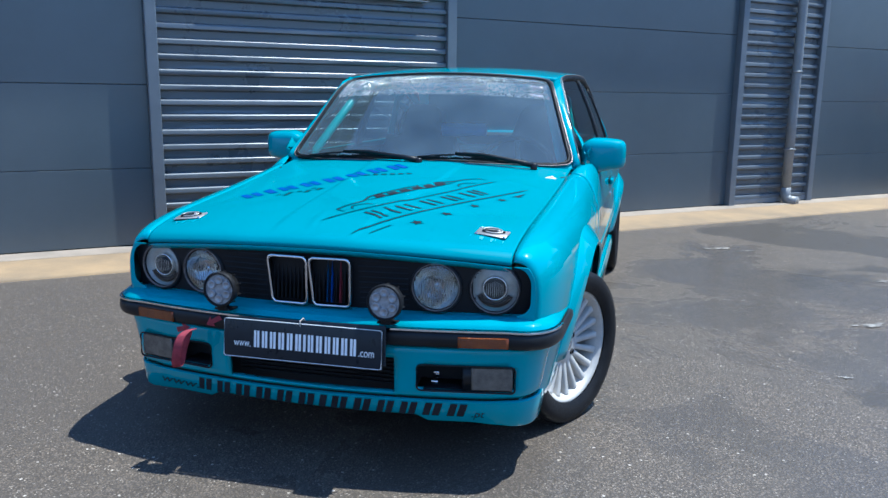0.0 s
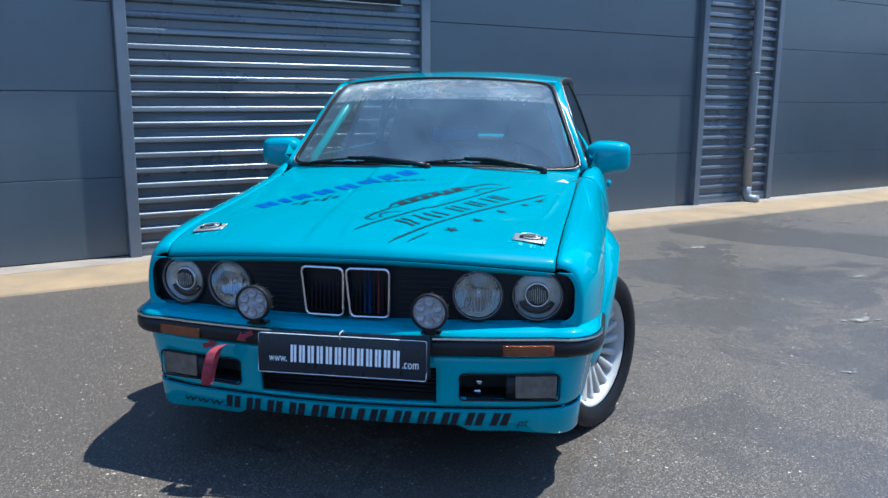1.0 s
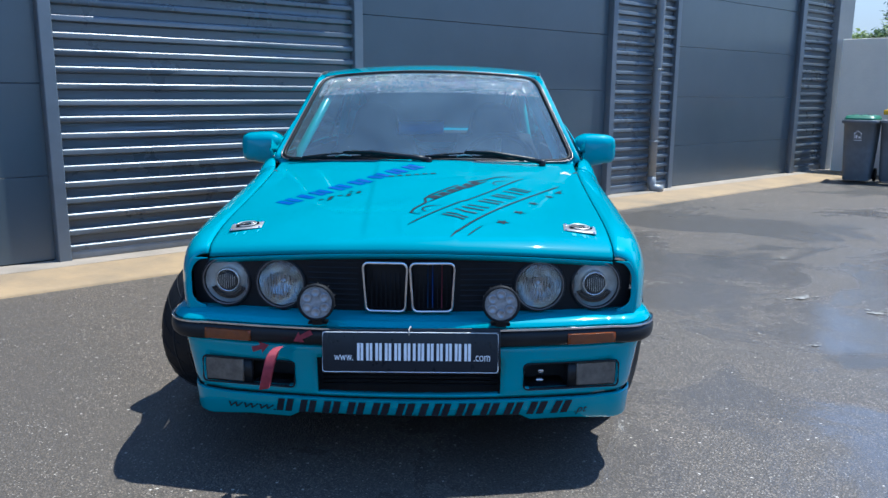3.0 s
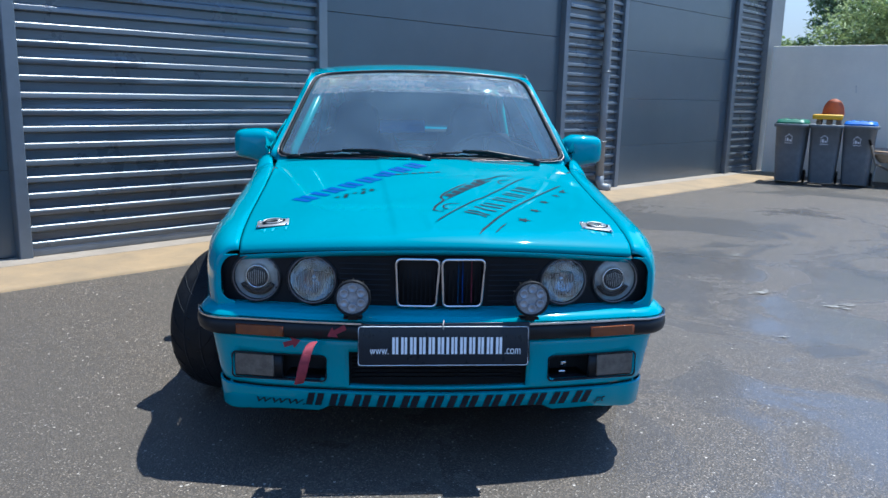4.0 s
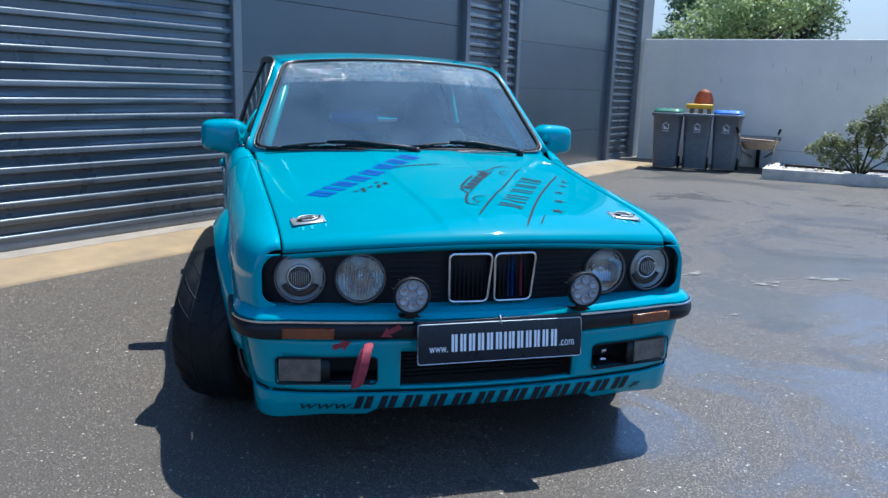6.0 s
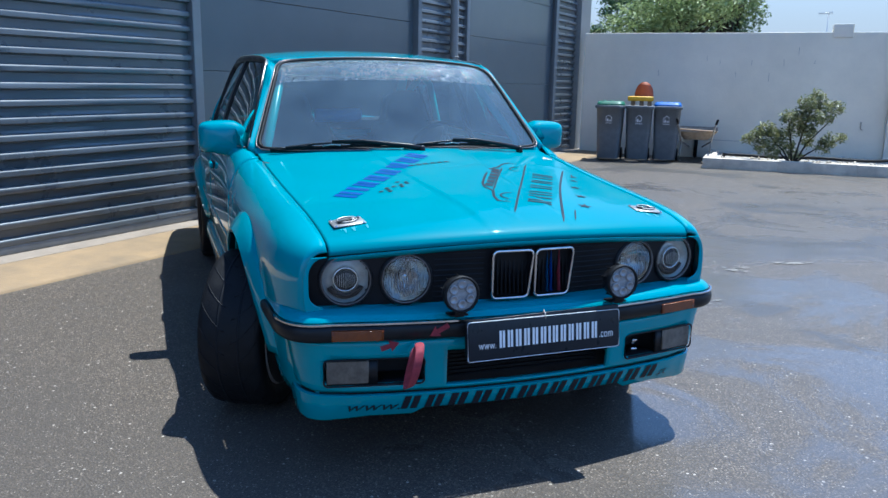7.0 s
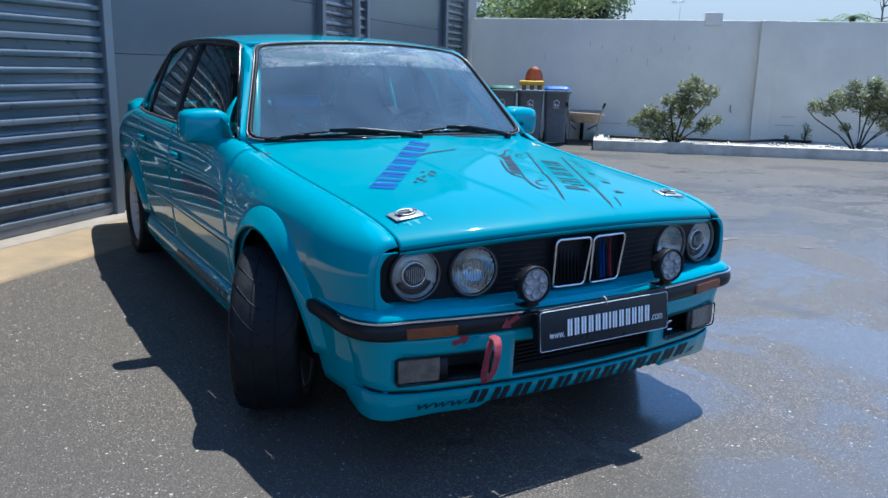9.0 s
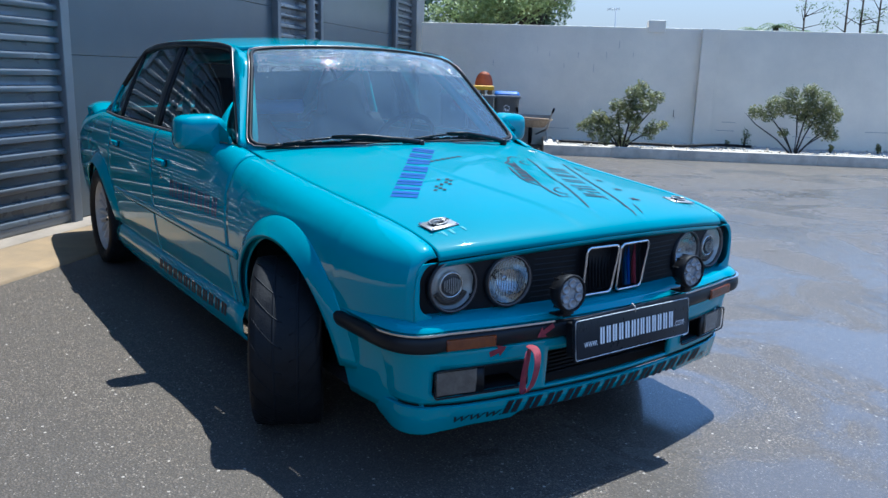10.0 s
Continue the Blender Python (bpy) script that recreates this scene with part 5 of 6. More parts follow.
for x, y, r in ((0.279, 0.256, 0.025), (0.34, 0.39, 0.0235), (0.40, 0.54, 0.022), (0.47, 0.675, 0.02), (0.515, 0.76, 0.018)):
    c = Vector((x, y))
    pts = []
    for k in range(10):
        rr = r if k % 2 == 0 else r * 0.42
        a = radians(36 * k + 62)
        pts.append((x + rr * math.cos(a), y + rr * math.sin(a)))
    part("star_print", flat(pts, hood), decal_black, car)
part("warning_sticker", flat([(0.56, 1.12), (0.61, 1.125), (0.588, 1.17)], hood), plate_white, car, "small white and red triangle sticker")
part("warning_mark", flat([(0.577, 1.13), (0.597, 1.132), (0.588, 1.15)], lambda x, y: hood(x, y) + Vector((0, 0, 0.001))), red_strap, car)

# print on the doors, its blue darkened for shade, and on the skirts
for side in (-1, 1):
    y0, y1 = (-1.95, -1.34) if side < 0 else (1.34, 1.95)
    bars(SHORT_NAME, (y0, 0.60), (y1, 0.60), 0.075, lambda u, v: Vector((side * (body_x(abs(u), v) + 0.0018), abs(u), v)), decal_navy_shade, car, slant=0.15, gap=0.32)
    y0, y1 = (-2.2, -1.3) if side < 0 else (1.3, 2.2)
    bars(LONG_NAME, (y0, 0.222), (y1, 0.222), 0.05, lambda u, v: Vector((side * (body_x(abs(u), 0.3) + 0.0225 - 0.0), abs(u), v)), decal_black, car, slant=0.2, gap=0.32)

# ---- inside the car ----
part("dashboard", grid(lambda u, k: (u * 0.62, (1.36, 1.40, 1.62, 1.70, 1.70)[k] - 0.08 * (1 - u * u) * (k < 2), (0.83, 0.862, 0.845, 0.80, 0.5)[k] + (0.03 if -0.55 < u < -0.2 or 0.2 < u < 0.55 else 0) * (k in (2,)) * 0.5), lin(-1, 1, 31), range(5)), dark_inside, car, "dark dashboard")
part("cabin_floor", box(1.36, 2.0, 0.03, pose(0, 2.35, 0.27)), dark_inside, car, smooth=False)
part("rear_bulkhead", box(1.2, 0.03, 0.6, pose(0, 3.25, 0.6, -12)), dark_inside, car, smooth=False)
part("parcel_shelf", box(1.15, 0.42, 0.02, pose(0, 3.42, 0.885)), dark_inside, car, smooth=False)
for side in (-1, 1):
    part("door_card", box(0.02, 1.85, 0.56, pose(side * 0.69, 2.25, 0.56)), dark_inside, car, smooth=False)
part("headlining", grid(lambda y, u: Vector(roof_f(y, u * 0.97)) - Vector((0, 0, 0.03)), lin(1.78, 3.05, 16), lin(-1, 1, 12)), dark_inside, car, solid=0.005)


def bucket_seat(x):
    s = part("seat", box(0.48, 0.5, 0.14, pose(x, 2.12, 0.42, -8), bevel=0.05, segments=3), seat_cloth, car, "dark bucket seat")
    def backf(u, v):
        w = ramp(v, (0, 0.25), (0.45, 0.27), (0.68, 0.25), (0.8, 0.16), (1.0, 0.12))
        a = abs(u)
        return (x + u * w, 2.34 + 0.22 * v - 0.09 * a**3 * (1 if v < 0.72 else 0.3), 0.42 + 0.66 * v - 0.03 * a**4)
    part("seat_back", grid(backf, lin(-1, 1, 17), lin(0, 1, 16)), seat_cloth, s, solid=0.07)
    return s


bucket_seat(-0.34)
bucket_seat(0.34)
wheel_m = pose(0.34, 1.83, 0.80, -62)
sw = part("steering_wheel", tube([wheel_m @ Vector((0.175 * math.cos(q), 0.175 * math.sin(q), 0)) for q in lin(0, 2 * math.pi, 41)[:-1]], 0.013, 8, closed=True), rubber, car, "black sports steering wheel")
part("steering_hub", lathe([(0.0, 0.02), (0.04, 0.018), (0.045, 0.0), (0.03, -0.2), (0.0, -0.2)], 20, wheel_m), dark_inside, sw)
for k in range(3):
    part("steering_spoke", box(0.15, 0.025, 0.006, wheel_m @ pose(0, 0, 0, 0, 0, 120 * k - 90) @ pose(0.1, 0, 0.004), bevel=0.002), steel, sw)
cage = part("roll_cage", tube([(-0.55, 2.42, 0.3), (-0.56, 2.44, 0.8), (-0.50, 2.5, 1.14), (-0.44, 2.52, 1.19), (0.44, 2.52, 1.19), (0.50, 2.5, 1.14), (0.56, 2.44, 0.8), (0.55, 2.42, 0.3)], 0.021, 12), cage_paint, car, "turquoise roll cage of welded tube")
# stays and cross tubes wear darker body paint, cabin shade in their colour
for side in (-1, 1):
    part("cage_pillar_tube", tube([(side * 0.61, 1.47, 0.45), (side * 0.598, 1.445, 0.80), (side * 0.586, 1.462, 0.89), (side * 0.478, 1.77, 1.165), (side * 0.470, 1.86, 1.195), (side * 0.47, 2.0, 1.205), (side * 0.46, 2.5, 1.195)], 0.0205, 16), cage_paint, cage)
    part("cage_stay", tube([(side * 0.44, 2.52, 1.17), (side * 0.42, 3.2, 0.86)], 0.019, 10), paint, cage)
part("cage_cross_tube", tube([(-0.478, 1.87, 1.195), (0.478, 1.87, 1.195)], 0.019, 10), paint, cage)
part("harness_bar", tube([(-0.55, 2.46, 0.86), (0.55, 2.46, 0.86)], 0.019, 10), paint, cage)
part("cage_diagonal", tube([(-0.5, 2.5, 1.1), (0.54, 2.43, 0.5)], 0.019, 10), paint, cage)
part("cage_padding", tube([(-0.20, 2.40, 0.958), (0.055, 2.40, 0.963)], 0.036, 14), blue_cloth, cage, "blue padding on the cage")
part("cage_sticker", tube([(0.540, 1.62, 1.010), (0.532, 1.648, 1.034)], 0.0225, 12), red_strap, cage)

# ---- yard: bins, barrow, bed, plants ----
for s0, w, h, pr in ((4.62, 0.28, 2.0, 0.12),):
    ob = part("wall_pier", box(w, pr + 0.03, h, pose(s0 + w / 2, -pr / 2 + 0.04, h / 2), bevel=0.008), white_wall, at=YARD, smooth=False)
    tagged(ob, "whitewashed pier on the yard wall", "pier", kind="structure")
cap = part("pier_cap", box(0.28, 0.24, 0.2, pose(3.89, 0.1, 2.02), bevel=0.01), white_wall, at=YARD, smooth=False)
tagged(cap, "square whitewashed pier top on the yard wall", "pier", kind="structure")
# open joints and cracks between the blocks
rng = random.Random(3)
crack_mat = material("dark_joint", (0.28, 0.26, 0.24), 0.9, 0, (0.42, 0.39, 0.36), 30)
marks = [(2.15, 1.54), (2.63, 1.53), (3.10, 1.54), (3.54, 1.56), (2.40, 1.35), (2.9, 1.32), (3.3, 1.72), (1.2, 1.36), (5.9, 0.62), (6.7, 0.6), (7.9, 0.55), (2.78, 0.47), (1.95, 1.60), (9.3, 0.5)]
for s, z in marks:
    h = rng.uniform(0.06, 0.13)
    part("crack", box(0.005, 0.006, h, pose(s, -0.001, z, 0, rng.uniform(-6, 6))), crack_mat, yard, smooth=False)
for s, z, w in ((5.2, 0.50, 0.22), (5.15, 0.36, 0.3), (5.7, 0.62, 0.35), (6.4, 0.30, 0.3), (7.6, 0.42, 0.4), (2.2, 0.30, 0.7)):
    part("crack", box(w, 0.006, 0.008, pose(s, -0.001, z, 0, rng.uniform(-1, 1))), crack_mat, yard, smooth=False)
part("iron_hook", tube([Vector(p) for p in ((4.28, 0.0, 0.66), (4.28, -0.02, 0.64), (4.28, -0.02, 0.56), (4.31, -0.02, 0.545))], 0.008, 6), rust, yard)

# raised bed along the wall
KERB = Matrix.Translation((6.36, 7.42, 0)) @ Matrix.Rotation(radians(-41.0), 4, "Z")
bed = thing("kerb", "white painted concrete kerb round the planting bed", "kerb", at=KERB, kind="structure")
for k in range(14):
    part("kerb_stone", box(0.9995, 0.16, 0.2, pose(0.5 + k, 0.08, 0.05 + 0.0015 * math.sin(k * 2.1), 0, 0, 0.05 * math.sin(k * 1.7)), bevel=0.004, segments=2), kerb_white, bed)
part("kerb_return", box(0.16, 1.75, 0.2, pose(0.08, 1.04, 0.05), bevel=0.018, segments=3), kerb_white, bed)


def soil_f(u, v):
    return (u, v, 0.105 + 0.03 * noise.noise((u * 1.3, v * 1.7, 0)) + 0.012 * noise.noise((u * 9, v * 9, 3)))


soil = part("planting_bed", grid(soil_f, lin(0.1, 14, 180), lin(0.1, 1.95, 26)), gravel_mat, at=KERB)
tagged(soil, "pale gravel and dry soil in the planting bed", "gravel", kind="structure")
rng = random.Random(21)
bm = bmesh.new()
for _ in range(1500):
    u, v, r = rng.uniform(0.2, 13.5), 0.2 + 1.6 * rng.random() ** 1.6, rng.uniform(0.012, 0.035)
    m = pose(u, v, soil_f(u, v)[2] + r * 0.3, rng.uniform(0, 180), rng.uniform(0, 180), rng.uniform(0, 180))
    vs = [bm.verts.new(m @ Vector((x * r, y * r * 0.8, z * r * 0.6))) for x, y, z in ((1, 0, 0), (-1, 0, 0), (0, 1, 0), (0, -1, 0), (0, 0, 1), (0, 0, -1))]
    for a in (0, 1):
        for b in (2, 3):
            for c in (4, 5):
                bm.faces.new((vs[a], vs[b], vs[c]))
pebbles = part("pebbles", bm, kerb_white, at=KERB)
tagged(pebbles, "loose pale pebbles on the bed", "pebbles", kind="stuff")


def leaf_material(name, a, b):
    m = material(name, a, 0.45, 0, None, 1.0)
    nt = m.node_tree
    g = nt.nodes.new("ShaderNodeNewGeometry")
    r = nt.nodes.new("ShaderNodeValToRGB")
    r.color_ramp.elements[0].color, r.color_ramp.elements[1].color = (*a, 1), (*b, 1)
    nt.links.new(g.outputs["Random Per Island"], r.inputs["Fac"])
    nt.links.new(r.outputs["Color"], nt.nodes["Principled BSDF"].inputs["Base Color"])
    nt.nodes["Principled BSDF"].inputs["Subsurface Weight"].default_value = 0.0
    tl = nt.nodes.new("ShaderNodeBsdfTranslucent")
    mx = nt.nodes.new("ShaderNodeMixShader")
    mx.inputs[0].default_value = 0.35
    nt.links.new(r.outputs["Color"], tl.inputs[0])
    nt.links.new(nt.nodes["Principled BSDF"].outputs[0], mx.inputs[1])
    nt.links.new(tl.outputs[0], mx.inputs[2])
    nt.links.new(mx.outputs[0], nt.nodes["Material Output"].inputs[0])
    return m


leaf_bush = leaf_material("bush_leaves", (0.115, 0.135, 0.055), (0.34, 0.335, 0.15))
leaf_dark = leaf_material("dark_tree_leaves", (0.075, 0.125, 0.055), (0.2, 0.27, 0.11))
leaf_light = leaf_material("light_tree_leaves", (0.17, 0.24, 0.085), (0.40, 0.46, 0.19))


def leaves(clumps, count, size, seed):
    """Folded leaves scattered through clumps of (centre, radius)."""
    rng = random.Random(seed)
    verts, faces = [], []
    weights = [r**2.2 for _, r in clumps]
    for _ in range(count):
        c, r = rng.choices(clumps, weights)[0]
        d = Vector((rng.gauss(0, 1), rng.gauss(0, 1), rng.gauss(0, 0.8))).normalized()
        p = Vector(c) + d * r * (0.35 + 0.65 * rng.random() ** 0.5) * rng.uniform(0.7, 1.12)
        s = size * rng.uniform(0.55, 1.3)
        m = Matrix.Translation(p) @ Euler((rng.uniform(-0.9, 0.9), rng.uniform(-0.9, 0.9), rng.uniform(0, 6.28))).to_matrix().to_4x4()
        i = len(verts)
        verts += [m @ Vector(q) for q in ((-s, 0, 0), (-0.1 * s, 0.42 * s, 0.12 * s), (s, 0, -0.1 * s), (-0.1 * s, -0.42 * s, 0.12 * s))]
        faces += [(i, i + 1, i + 2), (i, i + 2, i + 3)]
    me = bpy.data.meshes.new("leaves")
    me.from_pydata([tuple(v) for v in verts], [], faces)
    bm = bmesh.new()
    bm.from_mesh(me)
    bpy.data.meshes.remove(me)
    return bm


def shrub(at, clumps, stems, count, size, seed, label):
    t = thing("bush", label, "bush", at=Matrix.Translation(at))
    rng = random.Random(seed)
    for x, y, z in stems:
        part("stem", tube([(x * 0.05, y * 0.05, -0.02), (x * 0.35 + rng.uniform(-0.03, 0.03), y * 0.35, z * 0.35), (x * 0.75 + rng.uniform(-0.05, 0.05), y * 0.75, z * 0.72), (x, y, z)], (0.015, 0.011, 0.008, 0.003), 7), bark, t)
    part("foliage", leaves(clumps, count, size, seed), leaf_bush, t, "small olive-green leaves", smooth=False)
    return t




def spread(rows):
    """Clumps of (along the wall, height, radius), with a little depth."""
    return [((u * 0.749 + 0.10 * math.sin(7 * u + 5 * h), u * -0.663 + 0.10 * math.sin(7 * u + 5 * h), h * 0.92), r + 0.02) for u, h, r in rows]


plume = spread([(0.23, 1.03, 0.09), (0.11, 0.90, 0.12), (0.32, 0.86, 0.11), (0.49, 0.84, 0.11), (-0.12, 0.70, 0.11), (0.05, 0.72, 0.13), (0.23, 0.69, 0.12), (0.40, 0.68, 0.07), (0.0, 0.53, 0.12), (0.15, 0.50, 0.11), (-0.39, 0.49, 0.12), (-0.52, 0.40, 0.10), (-0.30, 0.38, 0.13), (-0.64, 0.33, 0.06), (-0.42, 0.25, 0.11), (-0.17, 0.42, 0.10), (-0.1, 0.25, 0.12), (0.17, 0.33, 0.08), (0.43, 0.37, 0.10), (0.60, 0.40, 0.07), (0.38, 0.27, 0.10), (-0.27, 0.15, 0.09), (0.02, 0.10, 0.10)])
shrub(Vector((7.55, 6.95, 0.11)), plume, [plume[k][0] for k in (0, 3, 4, 10, 11, 18)], 5200, 0.03, 41, "sparse olive-green bush in the gravel bed")
shrub(Vector((9.62, 5.33, 0.11)), [((c[0] * 0.82, c[1] * 0.82, c[2]), r * 0.95) for c, r in [((0.0, 0, 0.72), 0.24), ((0.28, -0.2, 0.78), 0.24), ((0.46, -0.34, 0.62), 0.2), ((-0.3, 0.25, 0.72), 0.2), ((-0.62, 0.5, 0.62), 0.13), ((-0.42, 0.35, 0.58), 0.14), ((0.12, -0.1, 0.95), 0.14), ((0.36, -0.3, 0.40), 0.18), ((0.50, -0.4, 0.3), 0.13), ((-0.2, 0.15, 0.32), 0.1), ((0.2, -0.1, 0.55), 0.2), ((-0.15, 0.1, 0.92), 0.12)]],
      [(0.0, 0, 0.85), (0.3, -0.22, 0.8), (0.5, -0.38, 0.6), (-0.35, 0.3, 0.7), (-0.62, 0.5, 0.6), (0.4, -0.3, 0.4), (-0.2, 0.16, 0.4), (0.12, -0.1, 0.9)], 5600, 0.028, 42, "wide bushy shrub with leaning stems in the gravel bed")
shrub(Vector((12.1, 3.5, 0.11)), [((-0.5, 0.45, 0.72), 0.16), ((-0.55, 0.5, 0.95), 0.13), ((-0.3, 0.25, 0.6), 0.2), ((0, 0, 0.8), 0.3), ((0.3, -0.2, 0.7), 0.3), ((-0.5, 0.45, 0.45), 0.12)], [(-0.5, 0.45, 0.9), (0, 0, 0.8), (0.3, -0.2, 0.7), (-0.45, 0.4, 0.5)], 2400, 0.03, 43, "olive-green shrub at the end of the bed")
for (x, y), h, sd in (((9.85, 6.35), 0.3, 51), ((9.5, 6.45), 0.12, 52), ((10.6, 5.3), 0.12, 53), ((11.3, 4.9), 0.15, 54)):
    shrub(Vector((x, y, 0.11)), [((0, 0, h * 0.35), h * 0.3), ((0.02, 0, h * 0.65), h * 0.26), ((-0.02, 0.01, h * 0.9), h * 0.18)], [(0.02, 0, h), (-0.03, 0.02, h * 0.7)], 160, 0.022, sd, "small dark green seedling by the yard wall")


# ---- wheelie bins ----
def bin_at(m, lid_mat, label, lid):
    b = thing("wheelie_bin", label, "bin", at=m, group="wheelie bins by the wall")

    def shell(a, k):
        z, w, d = ((0.035, 0.185, 0.20), (0.05, 0.19, 0.205), (0.45, 0.212, 0.235), (0.835, 0.230, 0.262), (0.845, 0.262, 0.285), (0.885, 0.264, 0.288), (0.892, 0.255, 0.28), (0.885, 0.225, 0.255), (0.6, 0.21, 0.235))[k]
        c, s = math.cos(a), math.sin(a)
        return (w * math.copysign(abs(c) ** 0.35, c), d * math.copysign(abs(s) ** 0.35, s), z)
    part("body", grid(shell, lin(0, 2 * math.pi, 41), range(9)), bin_grey, b)
    def lidf(a, k):
        z, f = ((0.890, 0.93), (0.915, 0.95), (0.920, 0.90), (0.948, 0.86), (0.953, 0.8), (0.955, 0.0))[k]
        c, s = math.cos(a), math.sin(a)
        return (f * 0.25 * math.copysign(abs(c) ** 0.35, c), f * 0.28 * math.copysign(abs(s) ** 0.35, s) + 0.0, z)
    if lid:
        part("lid", grid(lidf, lin(0, 2 * math.pi, 41), range(6)), lid_mat, b, "closed coloured lid")
        for x in (-0.12, 0.0, 0.12):
            part("lid_rib", box(0.03, 0.36, 0.014, pose(x, 0, 0.955), bevel=0.005), lid_mat, b)
    for x in (-0.2, 0.2):
        part("wheel", lathe([(0.0, -0.02), (0.07, -0.02), (0.095, -0.016), (0.1, 0.0), (0.095, 0.016), (0.07, 0.02), (0.0, 0.02)], 24, pose(x, 0.22, 0.1, 0, 90)), rubber, b)
    part("handle", tube([(-0.18, 0.27, 0.87), (-0.18, 0.31, 0.86), (0.18, 0.31, 0.86), (0.18, 0.27, 0.87)], 0.013, 8), bin_grey, b)
    # a small house emblem in pale lines
    ep = lambda u, v: Vector((u, -0.2525 - (v - 0.66) * 0.069, v))
    for pts in ([(-0.06, 0.70), (0.0, 0.745), (0.0, 0.735), (-0.05, 0.697)], [(0.0, 0.745), (0.06, 0.70), (0.05, 0.697), (0.0, 0.735)], [(-0.05, 0.63), (-0.043, 0.63), (-0.043, 0.70), (-0.05, 0.697)], [(0.043, 0.63), (0.05, 0.63), (0.05, 0.697), (0.043, 0.70)], [(-0.03, 0.635), (-0.005, 0.635), (-0.005, 0.68), (-0.03, 0.68)], [(0.01, 0.635), (0.035, 0.635), (0.035, 0.66), (0.01, 0.66)], [(-0.06, 0.605), (0.06, 0.605), (0.06, 0.612), (-0.06, 0.612)]):
        part("emblem_line", flat(pts, ep), plate_white, b)
    return b


TURN = -38
bin_at(pose(5.65, 8.81, 0, 0, 0, TURN) @ Matrix.Diagonal((0.87, 0.90, 0.95, 1)), bin_green, "grey wheelie bin with a closed green lid", True)
bin_at(pose(6.05, 8.63, 0, 0, 0, TURN + 4) @ Matrix.Diagonal((0.87, 0.90, 0.95, 1)), yellow_plastic, "grey wheelie bin carrying a yellow and orange toy seat", False)
bin_at(pose(6.44, 8.45, 0, 0, 0, TURN) @ Matrix.Diagonal((0.87, 0.90, 0.95, 1)), bin_blue, "grey wheelie bin with a closed blue lid", True)
seat_m = pose(6.07, 8.65, 0.842, 0, 0, TURN + 4) @ Matrix.Diagonal((0.92, 0.92, 0.95, 1))
toy = thing("child_seat", "yellow and faded orange plastic child seat on a bin", "child seat", at=seat_m)
part("seat", box(0.40, 0.34, 0.045, pose(0.0, -0.03, 0.13), bevel=0.015), yellow_plastic, toy)
part("seat_rim", box(0.42, 0.03, 0.07, pose(0.0, -0.20, 0.115), bevel=0.012), yellow_plastic, toy)
for x in (-0.12, 0.02, 0.15):
    part("leg", box(0.07, 0.26, 0.11, pose(x, -0.02, 0.055), bevel=0.012), wood, toy)
part("backrest", grid(lambda a, k: (0.05 + (0.155 - (0.0, 0.0, 0.012)[k]) * math.cos(a), 0.10 + (0.0, 0.03, 0.03)[k], 0.13 + (0.255 - (0, 0, 0.012)[k]) * math.sin(a) ** 0.8), lin(0.001, math.pi - 0.001, 24), (0, 1, 2)), orange_plastic, toy)
part("backrest_panel", flat([(0.05 + 0.155 * math.cos(a), 0.13 + 0.255 * math.sin(a) ** 0.8) for a in lin(0.001, math.pi - 0.001, 20)], lambda u, v: Vector((u, 0.10, v)), step=0.2), orange_plastic, toy, solid=0.02)

# ---- wheelbarrow ----
bar = thing("wheelbarrow", "old wheelbarrow with a dull tray and bent handles", "wheelbarrow", at=pose(6.98, 8.41, 0, 0, 0, -38) @ Matrix.Diagonal((0.86, 0.86, 0.93, 1)))
def tray(u, k):
    w, y, z = ((0.22, -0.34, 0.37), (0.36, -0.42, 0.50), (0.375, -0.43, 0.51), (0.36, -0.41, 0.505), (0.22, -0.32, 0.385))[k]
    q = u * 2 * math.pi
    c, s = math.cos(q), math.sin(q)
    return (w * math.copysign(abs(c) ** 0.4, c), abs(y) * math.copysign(abs(s) ** 0.4, s) + 0.05, z + (0.05 if s > 0.3 and 0 < k < 4 else 0))
part("tray", grid(tray, lin(0, 1, 41), range(5)), rust, bar)
part("tray_floor", box(0.38, 0.6, 0.015, pose(0, 0.05, 0.375), bevel=0.004), rust, bar)
part("plank", box(0.62, 0.2, 0.02, pose(0.02, -0.28, 0.525, 0, 2), bevel=0.004), wood, bar)
for side in (-1, 1):
    h = part("handle", tube([(side * 0.12, 0.6, 0.2), (side * 0.2, 0.2, 0.28), (side * 0.26, -0.3, 0.35), (side * 0.30, -0.56, 0.58), (side * 0.33, -0.66, 0.68)], 0.016, 10), barrow_tube, bar)
    part("grip", tube([(side * 0.320, -0.627, 0.647), (side * 0.341, -0.697, 0.717)], 0.021, 10), rubber, h)
    part("leg", tube([(side * 0.25, -0.25, 0.33), (side * 0.27, -0.30, 0.12), (side * 0.27, -0.30, 0.012), (side * 0.25, -0.2, 0.012)], 0.015, 8), barrow_tube, bar)
part("wheel", lathe([(0.0, -0.03), (0.1, -0.03), (0.17, -0.035), (0.19, 0.0), (0.17, 0.035), (0.1, 0.03), (0.0, 0.03)], 28, pose(0, 0.68, 0.19, 0, 90)), rubber, bar)

# a dark hose lying along the bed's edge
hose = part("hose", tube([KERB @ Vector((u, 0.55 + 0.10 * math.sin(u * 2.4) + 0.2 * u, 0.15 + 0.01 * math.sin(5 * u))) for u in lin(0.25, 3.4, 30)], 0.022, 8), rubber)
tagged(hose, "black hose lying on the gravel bed", "hose")

